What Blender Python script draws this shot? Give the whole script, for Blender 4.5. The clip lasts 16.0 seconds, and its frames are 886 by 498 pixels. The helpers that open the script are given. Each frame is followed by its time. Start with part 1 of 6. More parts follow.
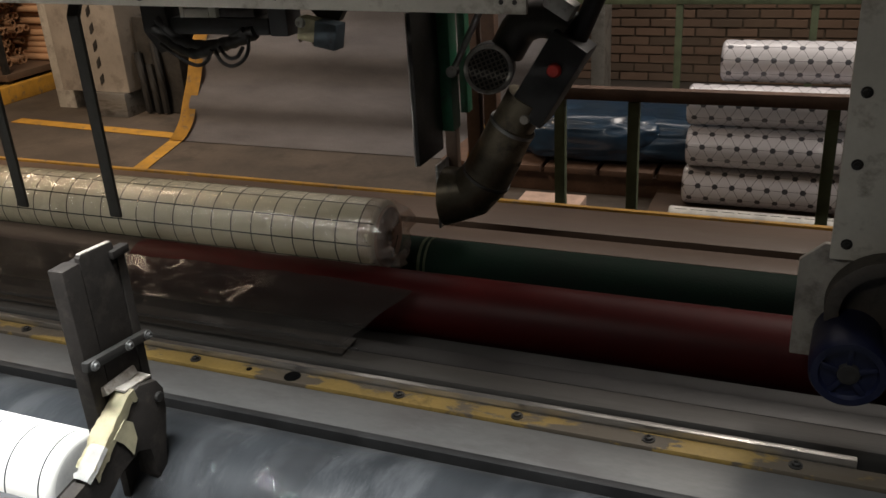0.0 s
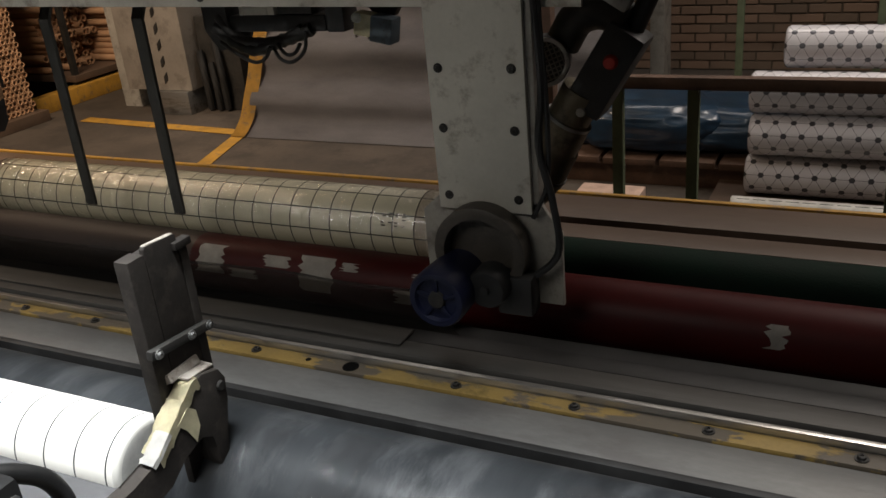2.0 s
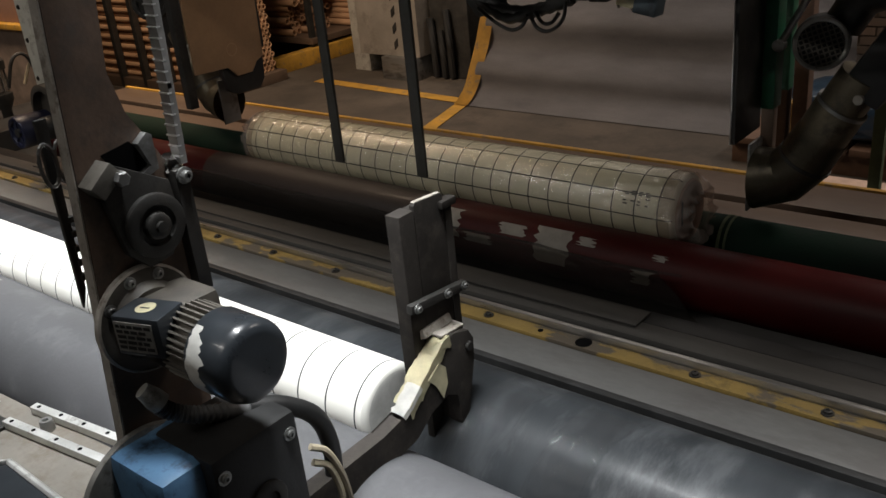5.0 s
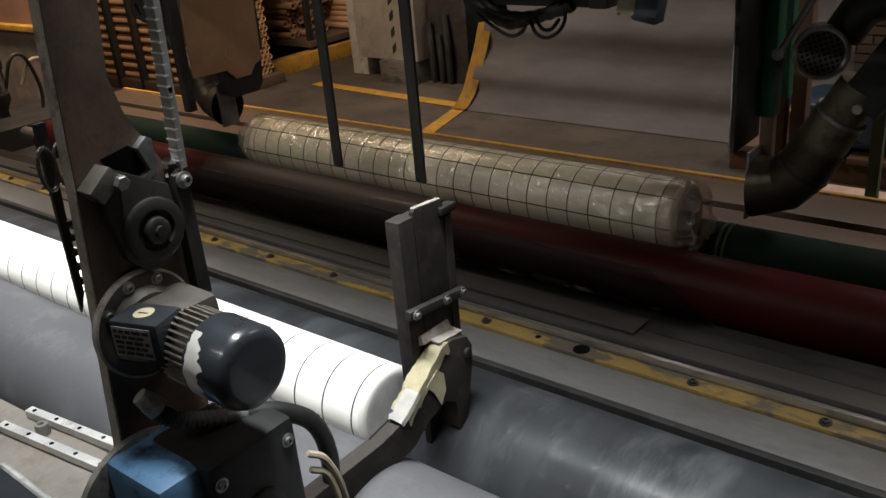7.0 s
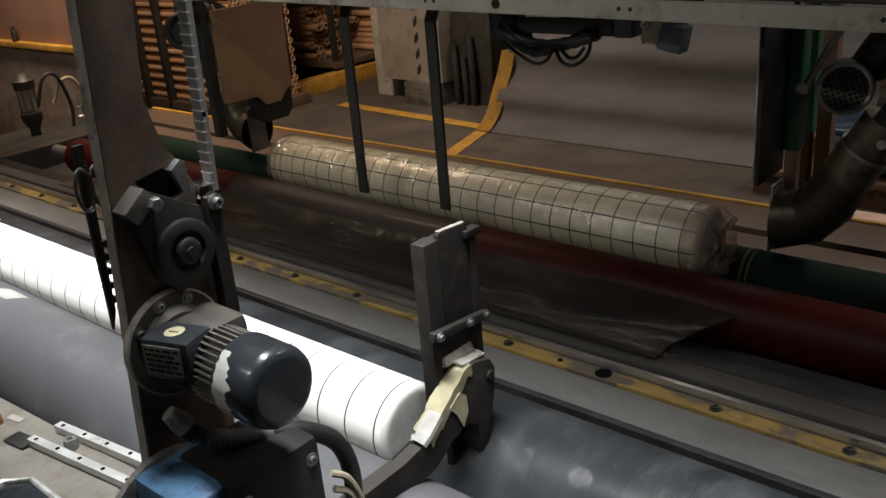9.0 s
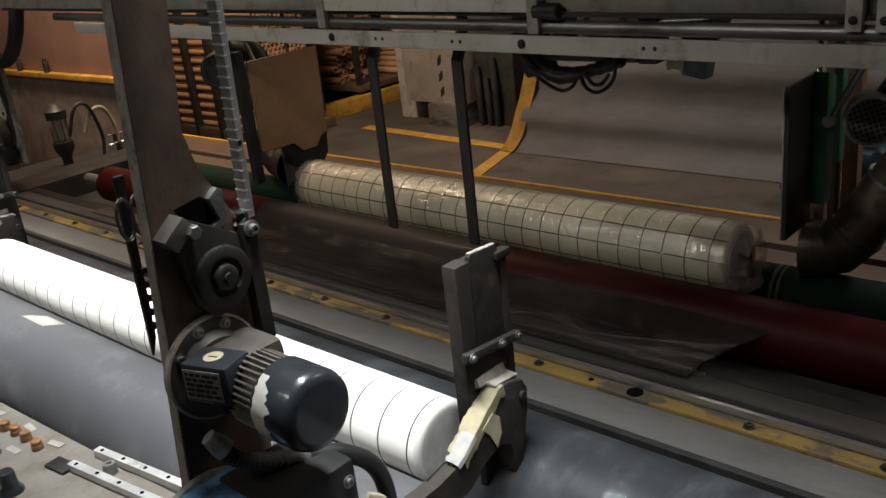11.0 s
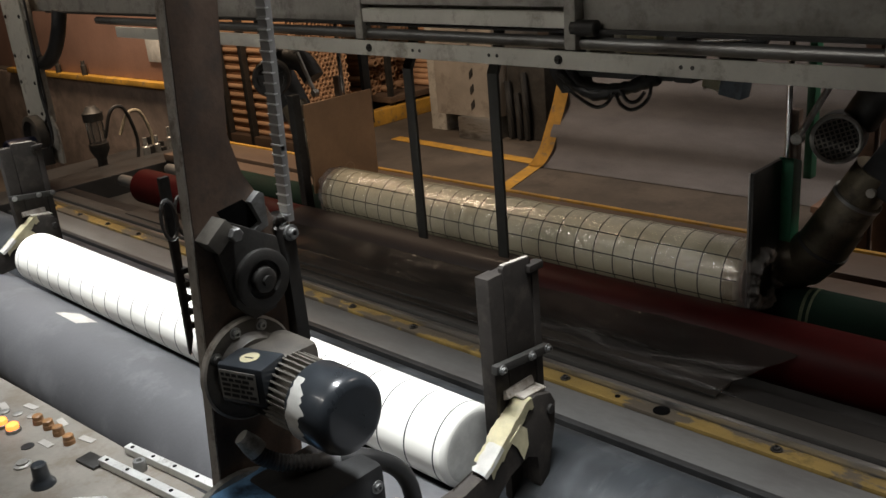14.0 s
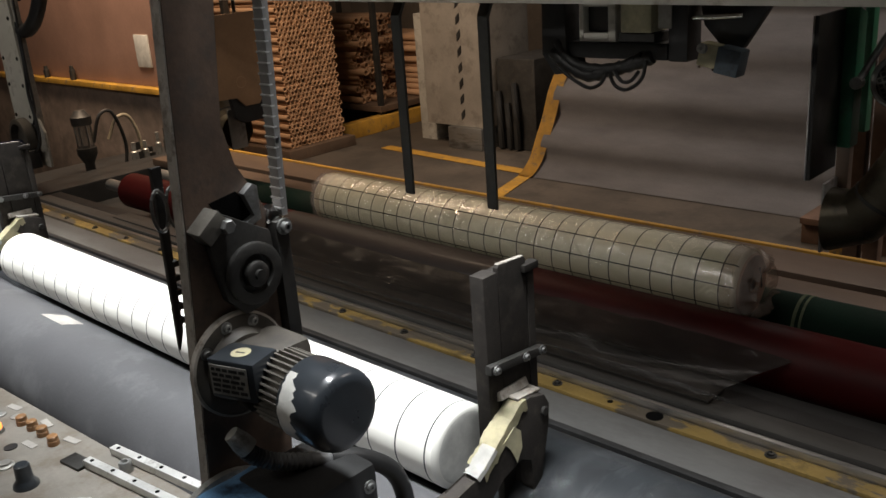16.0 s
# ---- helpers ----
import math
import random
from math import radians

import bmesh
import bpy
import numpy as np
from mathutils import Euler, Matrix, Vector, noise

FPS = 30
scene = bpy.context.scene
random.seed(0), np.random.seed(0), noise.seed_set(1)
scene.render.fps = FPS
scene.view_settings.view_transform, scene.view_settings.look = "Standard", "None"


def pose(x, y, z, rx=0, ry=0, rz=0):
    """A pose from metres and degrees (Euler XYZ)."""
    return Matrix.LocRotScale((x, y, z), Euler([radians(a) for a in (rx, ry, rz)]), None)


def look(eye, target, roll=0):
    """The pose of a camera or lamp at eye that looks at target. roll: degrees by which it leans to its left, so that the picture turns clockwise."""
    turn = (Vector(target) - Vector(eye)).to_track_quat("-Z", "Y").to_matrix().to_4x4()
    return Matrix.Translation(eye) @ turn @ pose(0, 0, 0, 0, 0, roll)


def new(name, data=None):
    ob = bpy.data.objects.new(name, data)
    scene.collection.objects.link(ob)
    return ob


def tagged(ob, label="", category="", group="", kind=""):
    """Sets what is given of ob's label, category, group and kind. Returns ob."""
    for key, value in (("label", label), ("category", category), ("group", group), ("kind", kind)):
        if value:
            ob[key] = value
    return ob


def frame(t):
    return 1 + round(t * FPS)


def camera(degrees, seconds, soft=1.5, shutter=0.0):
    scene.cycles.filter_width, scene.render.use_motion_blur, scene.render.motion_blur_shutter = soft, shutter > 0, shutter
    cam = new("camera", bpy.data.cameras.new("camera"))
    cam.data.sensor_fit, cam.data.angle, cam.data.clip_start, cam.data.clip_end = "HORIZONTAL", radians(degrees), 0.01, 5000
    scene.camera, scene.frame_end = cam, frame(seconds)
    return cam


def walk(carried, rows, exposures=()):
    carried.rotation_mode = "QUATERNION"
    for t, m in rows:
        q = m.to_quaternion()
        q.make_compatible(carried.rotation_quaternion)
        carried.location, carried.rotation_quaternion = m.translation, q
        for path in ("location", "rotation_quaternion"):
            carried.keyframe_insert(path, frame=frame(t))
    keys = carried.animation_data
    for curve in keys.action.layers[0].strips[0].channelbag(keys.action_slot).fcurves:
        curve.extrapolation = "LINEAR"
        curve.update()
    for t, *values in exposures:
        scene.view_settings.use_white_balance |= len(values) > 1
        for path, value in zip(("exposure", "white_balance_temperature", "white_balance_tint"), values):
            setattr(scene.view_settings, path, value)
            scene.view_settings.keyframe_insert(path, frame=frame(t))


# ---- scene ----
cam = camera(53.1, 16.0)
PATH = [
    (0, (-0.067, 0.007, 1.807), (-0.796, 1.69, 1.009), -3.6),
    (0.5, (-0.048, -0.004, 1.812), (-0.769, 1.699, 1.049), -4.6),
    (1, (-0.018, 0.004, 1.812), (-0.765, 1.693, 1.045), -5.3),
    (1.5, (-0.031, -0.007, 1.804), (-0.864, 1.63, 1.013), -5.5),
    (2, (-0.058, 0.003, 1.802), (-0.907, 1.628, 1.001), -5.6),
    (2.5, (-0.093, 0.002, 1.793), (-0.98, 1.604, 0.99), -5.2),
    (3, (-0.131, -0.028, 1.805), (-1.215, 1.46, 1.024), -5.8),
    (3.5, (-0.159, -0.055, 1.804), (-1.379, 1.327, 1.029), -6.2),
    (4, (-0.166, -0.054, 1.801), (-1.4, 1.306, 1.007), -6.3),
    (4.5, (-0.17, -0.048, 1.794), (-1.385, 1.321, 0.988), -6.2),
    (7, (-0.183, -0.046, 1.797), (-1.384, 1.337, 0.994), -5.3),
    (7.5, (-0.177, -0.056, 1.8), (-1.4, 1.32, 1.017), -5.3),
    (8, (-0.18, -0.056, 1.802), (-1.416, 1.315, 1.033), -5.2),
    (10.3, (-0.173, -0.076, 1.817), (-1.454, 1.275, 1.087), -6.0),
    (10.5, (-0.173, -0.078, 1.816), (-1.463, 1.27, 1.094), -6.3),
    (11, (-0.176, -0.078, 1.82), (-1.472, 1.269, 1.11), -6.6),
    (11.5, (-0.18, -0.074, 1.822), (-1.478, 1.28, 1.126), -6.9),
    (12, (-0.168, -0.077, 1.829), (-1.467, 1.287, 1.156), -6.9),
    (12.5, (-0.167, -0.085, 1.826), (-1.472, 1.273, 1.153), -6.4),
    (13, (-0.172, -0.094, 1.826), (-1.489, 1.255, 1.157), -5.9),
    (13.5, (-0.178, -0.1, 1.822), (-1.51, 1.23, 1.145), -5.6),
    (14, (-0.181, -0.101, 1.822), (-1.521, 1.22, 1.144), -5.2),
    (14.5, (-0.183, -0.103, 1.823), (-1.527, 1.217, 1.149), -5.0),
    (15, (-0.181, -0.1, 1.822), (-1.524, 1.217, 1.142), -5.1),
    (15.5, (-0.181, -0.101, 1.819), (-1.522, 1.212, 1.128), -5.2),
    (16, (-0.199, -0.103, 1.792), (-1.524, 1.245, 1.138), -4.4),
]
walk(cam, [(t, look(eye, target, roll)) for t, eye, target, roll in PATH],
     exposures=[(0, 0.38), (0.5, 0.32), (1, 0.82), (1.5, 0.40), (2, 0.25), (2.5, 0.23), (3, 0.36), (3.5, 0.12), (4, 0.05), (8, 0.06), (10.5, 0.08), (12, 0.13), (14, 0.13), (16, 0.14)])

# ---- world and light ----
world = bpy.data.worlds.new("hall_air")
scene.world = world
world.use_nodes = True
world.node_tree.nodes["Background"].inputs[0].default_value = (1.0, 0.86, 0.72, 1)
world.node_tree.nodes["Background"].inputs[1].default_value = 0.047
scene.view_settings.exposure = 0.0


def area_lamp(name, at, target, sx, sy, watts, colour):
    d = bpy.data.lights.new(name, "AREA")
    d.shape, d.size, d.size_y, d.energy, d.color = "RECTANGLE", sx, sy, watts, colour
    ob = new(name, d)
    ob.matrix_world = look(at, target)
    return ob


front = area_lamp("lamp_over_winder", (-2.3, 0.72, 2.75), (-2.3, 0.88, 0.8), 5.1, 0.16, 41, (0.95, 0.98, 1.0))
front.data.spread = radians(46)
area_lamp("lamp_hall_back", (-3.2, 6.3, 4.8), (-3.2, 5.4, 0), 5.0, 1.0, 25, (1.0, 0.91, 0.84)).data.spread = radians(100)
# added fill, no known lamp: brightens the guard board and tubes at the left
area_lamp("fill_hall_side", (-5.1, 2.3, 4.3), (-6.1, 3.5, 0.7), 2.0, 0.6, 130, (1.0, 0.76, 0.54)).data.spread = radians(130)
area_lamp("lamp_hall_right", (0.9, 4.4, 4.2), (-0.2, 4.2, 0.4), 2.4, 0.6, 38, (1.0, 0.90, 0.81)).data.spread = radians(110)
# added fill, no known lamp: lights the beam front and gives the film glints
area_lamp("fill_behind_operator", (-3.7, -2.2, 4.3), (-3.7, 1.85, 1.1), 5.6, 0.12, 17, (1.0, 0.95, 0.88)).data.spread = radians(90)

# ---- materials ----


def node(nt, kind, **kw):
    n = nt.nodes.new(kind)
    for k, v in kw.items():
        n.inputs[k].default_value = v
    return n


def mat(name, base, rough=0.6, metal=0.0, var=0.25, scale=4.0, fine=60.0, bump=0.15, dirt=None, dirt_amount=0.35, coat=0.0, stretch=(1, 1, 1), spec=0.5):
    """Two scales of variation, worn roughness and fine relief."""
    m = bpy.data.materials.new(name)
    m.use_nodes = True
    nt = m.node_tree
    b = nt.nodes["Principled BSDF"]
    tc = nt.nodes.new("ShaderNodeTexCoord")
    mp = nt.nodes.new("ShaderNodeMapping")
    mp.inputs["Scale"].default_value = stretch
    nt.links.new(tc.outputs["Object"], mp.inputs["Vector"])
    big = node(nt, "ShaderNodeTexNoise", Scale=scale, Detail=5.0, Roughness=0.6)
    small = node(nt, "ShaderNodeTexNoise", Scale=fine, Detail=3.0, Roughness=0.6)
    nt.links.new(mp.outputs[0], big.inputs["Vector"])
    nt.links.new(mp.outputs[0], small.inputs["Vector"])
    ramp = nt.nodes.new("ShaderNodeValToRGB")
    lo = [c * (1 - var) for c in base]
    hi = [min(1, c * (1 + var)) for c in base]
    ramp.color_ramp.elements[0].position, ramp.color_ramp.elements[1].position = 0.3, 0.7
    ramp.color_ramp.elements[0].color, ramp.color_ramp.elements[1].color = (*lo, 1), (*hi, 1)
    nt.links.new(big.outputs[0], ramp.inputs[0])
    out = ramp.outputs[0]
    mix = nt.nodes.new("ShaderNodeMix")
    mix.data_type = "RGBA"
    mix.blend_type = "MULTIPLY"
    mix.inputs[0].default_value = var
    nt.links.new(out, mix.inputs[6])
    nt.links.new(small.outputs[0], mix.inputs[7])
    out = mix.outputs[2]
    if dirt:
        d = node(nt, "ShaderNodeTexNoise", Scale=scale * 2.3, Detail=8.0, Roughness=0.7)
        nt.links.new(mp.outputs[0], d.inputs["Vector"])
        r2 = nt.nodes.new("ShaderNodeValToRGB")
        r2.color_ramp.elements[0].position, r2.color_ramp.elements[1].position = 0.62 - dirt_amount * 0.3, 0.72 - dirt_amount * 0.2
        nt.links.new(d.outputs[0], r2.inputs[0])
        m2 = nt.nodes.new("ShaderNodeMix")
        m2.data_type = "RGBA"
        nt.links.new(r2.outputs[0], m2.inputs[0])
        nt.links.new(out, m2.inputs[6])
        m2.inputs[7].default_value = (*dirt, 1)
        out = m2.outputs[2]
    nt.links.new(out, b.inputs["Base Color"])
    mr = nt.nodes.new("ShaderNodeMapRange")
    mr.inputs["To Min"].default_value, mr.inputs["To Max"].default_value = max(0.02, rough - 0.13), min(1, rough + 0.13)
    nt.links.new(big.outputs[0], mr.inputs["Value"])
    nt.links.new(mr.outputs[0], b.inputs["Roughness"])
    b.inputs["Metallic"].default_value = metal
    b.inputs["Specular IOR Level"].default_value = spec
    b.inputs["Coat Weight"].default_value = coat
    b.inputs["Coat Roughness"].default_value = 0.08
    bp = node(nt, "ShaderNodeBump", Strength=bump, Distance=0.004)
    nt.links.new(small.outputs[0], bp.inputs["Height"])
    nt.links.new(bp.outputs[0], b.inputs["Normal"])
    return m


def maths(nt, op, a, b=None):
    n = nt.nodes.new("ShaderNodeMath")
    n.operation = op
    for i, v in enumerate((a, b)):
        if v is None:
            continue
        if hasattr(v, "links"):
            nt.links.new(v, n.inputs[i])
        else:
            n.inputs[i].default_value = v
    return n.outputs[0]


def grid_print(name, pitch, across, turns, line, film):
    """White underlay printed with a dark grid: rings along x and lines round the axis; film: wrapped in clear plastic."""
    m = bpy.data.materials.new(name)
    m.use_nodes = True
    nt = m.node_tree
    b = nt.nodes["Principled BSDF"]
    tc = nt.nodes.new("ShaderNodeTexCoord")
    sep = nt.nodes.new("ShaderNodeSeparateXYZ")
    nt.links.new(tc.outputs["Object"], sep.inputs[0])
    ring = maths(nt, "LESS_THAN", maths(nt, "FRACT", maths(nt, "DIVIDE", sep.outputs[0], pitch)), line / pitch)
    ang = maths(nt, "ADD", maths(nt, "ARCTAN2", sep.outputs[1], sep.outputs[2]), radians(89))
    rad = maths(nt, "GREATER_THAN", maths(nt, "SQRT", maths(nt, "ADD", maths(nt, "MULTIPLY", sep.outputs[1], sep.outputs[1]), maths(nt, "MULTIPLY", sep.outputs[2], sep.outputs[2]))), across)
    marks = ring
    if turns:
        lines = maths(nt, "LESS_THAN", maths(nt, "FRACT", maths(nt, "MULTIPLY", ang, turns / (2 * math.pi))), line * turns / (2 * math.pi * across * 1.05))
        marks = maths(nt, "MAXIMUM", ring, lines)
    marks = maths(nt, "MULTIPLY", marks, rad)
    n = node(nt, "ShaderNodeTexNoise", Scale=9.0, Detail=4.0)
    nt.links.new(tc.outputs["Object"], n.inputs["Vector"])
    ramp = nt.nodes.new("ShaderNodeValToRGB")
    ramp.color_ramp.elements[0].color, ramp.color_ramp.elements[1].color = (0.74, 0.70, 0.54, 1) if film else (0.66, 0.64, 0.58, 1), (0.86, 0.82, 0.66, 1) if film else (0.82, 0.81, 0.76, 1)
    nt.links.new(n.outputs[0], ramp.inputs[0])
    mix = nt.nodes.new("ShaderNodeMix")
    mix.data_type = "RGBA"
    nt.links.new(marks, mix.inputs[0])
    nt.links.new(ramp.outputs[0], mix.inputs[6])
    mix.inputs[7].default_value = (0.03, 0.035, 0.035, 1)
    nt.links.new(mix.outputs[2], b.inputs["Base Color"])
    b.inputs["Roughness"].default_value = 0.6
    if film:
        mp = nt.nodes.new("ShaderNodeMapping")
        mp.inputs["Scale"].default_value = (1.0, 2.2, 2.2)
        nt.links.new(tc.outputs["Object"], mp.inputs["Vector"])
        n2 = node(nt, "ShaderNodeTexNoise", Scale=6.0, Detail=3.0, Distortion=1.2)
        nt.links.new(mp.outputs[0], n2.inputs["Vector"])
        n3 = node(nt, "ShaderNodeTexNoise", Scale=26.0, Detail=2.0, Distortion=0.6)
        nt.links.new(mp.outputs[0], n3.inputs["Vector"])
        hgt = maths(nt, "ADD", n2.outputs[0], maths(nt, "MULTIPLY", n3.outputs[0], 0.25))
        bp = node(nt, "ShaderNodeBump", Strength=1.0, Distance=0.02)
        nt.links.new(hgt, bp.inputs["Height"])
        b.inputs["Coat Weight"].default_value = 1.0
        b.inputs["Coat Roughness"].default_value = 0.12
        nt.links.new(bp.outputs[0], b.inputs["Coat Normal"])
    return m


def clear_film(name, tint, see, rough=0.12, body=0.22, shine=0.0, relief=0.9):
    """Thin clear plastic with creases: mostly see-through, glossy on top."""
    m = bpy.data.materials.new(name)
    m.use_nodes = True
    nt = m.node_tree
    nt.nodes.remove(nt.nodes["Principled BSDF"])
    out = nt.nodes["Material Output"]
    tr = nt.nodes.new("ShaderNodeBsdfTransparent")
    tr.inputs[0].default_value = (*tint, 1)
    gl = nt.nodes.new("ShaderNodeBsdfPrincipled")
    gl.inputs["Base Color"].default_value = (body, body * 0.95, body * 0.9, 1)
    gl.inputs["Roughness"].default_value = rough
    gl.inputs["Metallic"].default_value = shine
    gl.inputs["Coat Weight"].default_value = 1.0
    tc = nt.nodes.new("ShaderNodeTexCoord")
    n = node(nt, "ShaderNodeTexNoise", Scale=14.0, Detail=4.0, Distortion=1.5)
    nt.links.new(tc.outputs["Object"], n.inputs["Vector"])
    bp = node(nt, "ShaderNodeBump", Strength=relief, Distance=0.02)
    nt.links.new(n.outputs[0], bp.inputs["Height"])
    nt.links.new(bp.outputs[0], gl.inputs["Normal"])
    mx = nt.nodes.new("ShaderNodeMixShader")
    mx.inputs[0].default_value = 1 - see
    nt.links.new(tr.outputs[0], mx.inputs[1])
    nt.links.new(gl.outputs[0], mx.inputs[2])
    nt.links.new(mx.outputs[0], out.inputs[0])
    return m


def star_print(name):
    """Silvery floor covering with a print of dark stars in a hexagon net, under glossy film."""
    m = bpy.data.materials.new(name)
    m.use_nodes = True
    nt = m.node_tree
    b = nt.nodes["Principled BSDF"]
    tc = nt.nodes.new("ShaderNodeTexCoord")
    sep = nt.nodes.new("ShaderNodeSeparateXYZ")
    nt.links.new(tc.outputs["Object"], sep.inputs[0])
    u = sep.outputs[0]
    v = maths(nt, "MULTIPLY", maths(nt, "ARCTAN2", sep.outputs[1], sep.outputs[2]), 0.11)
    k = 1 / 0.085

    def stars(off):
        cu = maths(nt, "SUBTRACT", maths(nt, "FRACT", maths(nt, "ADD", maths(nt, "MULTIPLY", u, k), off)), 0.5)
        cv = maths(nt, "MULTIPLY", maths(nt, "SUBTRACT", maths(nt, "FRACT", maths(nt, "ADD", maths(nt, "MULTIPLY", v, k / 1.732), off)), 0.5), 1.732)
        r = maths(nt, "SQRT", maths(nt, "ADD", maths(nt, "MULTIPLY", cu, cu), maths(nt, "MULTIPLY", cv, cv)))
        a = maths(nt, "ARCTAN2", cv, cu)
        ray = maths(nt, "ABSOLUTE", maths(nt, "SINE", maths(nt, "MULTIPLY", a, 3.0)))
        spoke = maths(nt, "MULTIPLY", maths(nt, "LESS_THAN", maths(nt, "MULTIPLY", ray, r), 0.035), maths(nt, "LESS_THAN", r, 0.5))
        return maths(nt, "MAXIMUM", spoke, maths(nt, "LESS_THAN", r, 0.17))

    mk = maths(nt, "MAXIMUM", stars(0.0), stars(0.5))
    mix = nt.nodes.new("ShaderNodeMix")
    mix.data_type = "RGBA"
    nt.links.new(mk, mix.inputs[0])
    mix.inputs[6].default_value, mix.inputs[7].default_value = (0.62, 0.60, 0.62, 1), (0.05, 0.05, 0.06, 1)
    nt.links.new(mix.outputs[2], b.inputs["Base Color"])
    b.inputs["Roughness"].default_value = 0.45
    n = node(nt, "ShaderNodeTexNoise", Scale=7.0, Detail=3.0, Distortion=1.0)
    nt.links.new(tc.outputs["Object"], n.inputs["Vector"])
    bp = node(nt, "ShaderNodeBump", Strength=0.7, Distance=0.02)
    nt.links.new(n.outputs[0], bp.inputs["Height"])
    b.inputs["Coat Weight"].default_value = 1.0
    b.inputs["Coat Roughness"].default_value = 0.1
    nt.links.new(bp.outputs[0], b.inputs["Coat Normal"])
    return m


def random_tint(name, lo, hi, rough, bump=0.2, fine=40.0):
    """One colour per object or island, between two."""
    m = mat(name, [(a + c) / 2 for a, c in zip(lo, hi)], rough=rough, bump=bump, fine=fine, var=0.2)
    nt = m.node_tree
    b = nt.nodes["Principled BSDF"]
    src = b.inputs["Base Color"].links[0].from_socket
    info = nt.nodes.new("ShaderNodeObjectInfo")
    geo = nt.nodes.new("ShaderNodeNewGeometry")
    s = maths(nt, "FRACT", maths(nt, "ADD", info.outputs["Random"], geo.outputs["Random Per Island"]))
    ramp = nt.nodes.new("ShaderNodeValToRGB")
    ramp.color_ramp.elements[0].color, ramp.color_ramp.elements[1].color = (*lo, 1), (*hi, 1)
    nt.links.new(s, ramp.inputs[0])
    mx = nt.nodes.new("ShaderNodeMix")
    mx.data_type = "RGBA"
    mx.inputs[0].default_value = 0.65
    nt.links.new(src, mx.inputs[6])
    nt.links.new(ramp.outputs[0], mx.inputs[7])
    nt.links.new(mx.outputs[2], b.inputs["Base Color"])
    return m


def peeling(name, paint, bare, scale, amount):
    """Paint that has flaked off in sharp-edged patches over dark bare metal, with a low step at the edge."""
    m = mat(name, paint, rough=0.55, metal=0.0, scale=5, fine=120, var=0.28, dirt=tuple(c * 0.45 for c in paint), dirt_amount=0.3)
    nt = m.node_tree
    b = nt.nodes["Principled BSDF"]
    old = b.inputs["Base Color"].links[0].from_socket
    tc = nt.nodes.new("ShaderNodeTexCoord")
    mp = nt.nodes.new("ShaderNodeMapping")
    mp.inputs["Scale"].default_value = (0.75, 1.7, 1.0)
    nt.links.new(tc.outputs["Object"], mp.inputs["Vector"])
    n = node(nt, "ShaderNodeTexNoise", Scale=scale, Detail=9.0, Roughness=0.62)
    nt.links.new(mp.outputs[0], n.inputs["Vector"])
    r = nt.nodes.new("ShaderNodeValToRGB")
    r.color_ramp.elements[0].position, r.color_ramp.elements[1].position = amount - 0.012, amount + 0.012
    nt.links.new(n.outputs[0], r.inputs[0])
    mx = nt.nodes.new("ShaderNodeMix")
    mx.data_type = "RGBA"
    nt.links.new(r.outputs[0], mx.inputs[0])
    mx.inputs[6].default_value = (*bare, 1)
    nt.links.new(old, mx.inputs[7])
    nt.links.new(mx.outputs[2], b.inputs["Base Color"])
    bp = node(nt, "ShaderNodeBump", Strength=0.5, Distance=0.002)
    nt.links.new(r.outputs[0], bp.inputs["Height"])
    nt.links.new(b.inputs["Normal"].links[0].from_socket, bp.inputs["Normal"])
    nt.links.new(bp.outputs[0], b.inputs["Normal"])
    return m


def glow(name, colour, strength):
    m = bpy.data.materials.new(name)
    m.use_nodes = True
    b = m.node_tree.nodes["Principled BSDF"]
    b.inputs["Base Color"].default_value = (*colour, 1)
    b.inputs["Emission Color"].default_value = (*colour, 1)
    b.inputs["Emission Strength"].default_value = strength
    return m


M_FIN = mat("oily_cast_alloy", (0.20, 0.185, 0.16), rough=0.5, metal=0.5, scale=14, fine=120, var=0.25, dirt=(0.10, 0.09, 0.075), dirt_amount=0.35)
M_SKIRT = mat("oil_stained_brown_board", (0.24, 0.185, 0.155), rough=0.6, scale=2.0, fine=35, var=0.3, dirt=(0.12, 0.095, 0.08), dirt_amount=0.55)
M_BINDING = mat("faded_green_cloth", (0.10, 0.12, 0.07), rough=0.9, scale=30, fine=160, var=0.35, bump=0.5)
M_CABINET = mat("dull_grey_cabinet_paint", (0.25, 0.225, 0.195), rough=0.6, scale=3, fine=70, var=0.2, dirt=(0.16, 0.14, 0.12), dirt_amount=0.35)
M_SENSOR = mat("grey_blue_plastic", (0.085, 0.115, 0.14), rough=0.5, scale=12, var=0.2, dirt=(0.05, 0.055, 0.06), dirt_amount=0.3)
M_CASE = mat("oily_grey_casting", (0.080, 0.070, 0.058), rough=0.55, metal=0.1, scale=9, fine=120, var=0.3, dirt=(0.045, 0.04, 0.034), dirt_amount=0.4)
M_HOLE = mat("deep_black_hole", (0.004, 0.004, 0.004), rough=0.95, scale=20, var=0.2, spec=0.05)
M_CONCRETE = mat("dusty_concrete", (0.078, 0.062, 0.049), rough=0.75, scale=1.3, fine=30, var=0.4, dirt=(0.042, 0.034, 0.027), dirt_amount=0.5)
M_YELLOW = mat("worn_yellow_paint", (0.46, 0.25, 0.035), rough=0.6, scale=6, var=0.3, dirt=(0.18, 0.13, 0.075), dirt_amount=0.25)
M_PLASTER = mat("grimy_plaster", (0.30, 0.25, 0.21), rough=0.85, scale=0.8, fine=20, var=0.3)
M_MORTAR = mat("old_mortar", (0.20, 0.155, 0.11), rough=0.95, scale=3, fine=80, var=0.3)
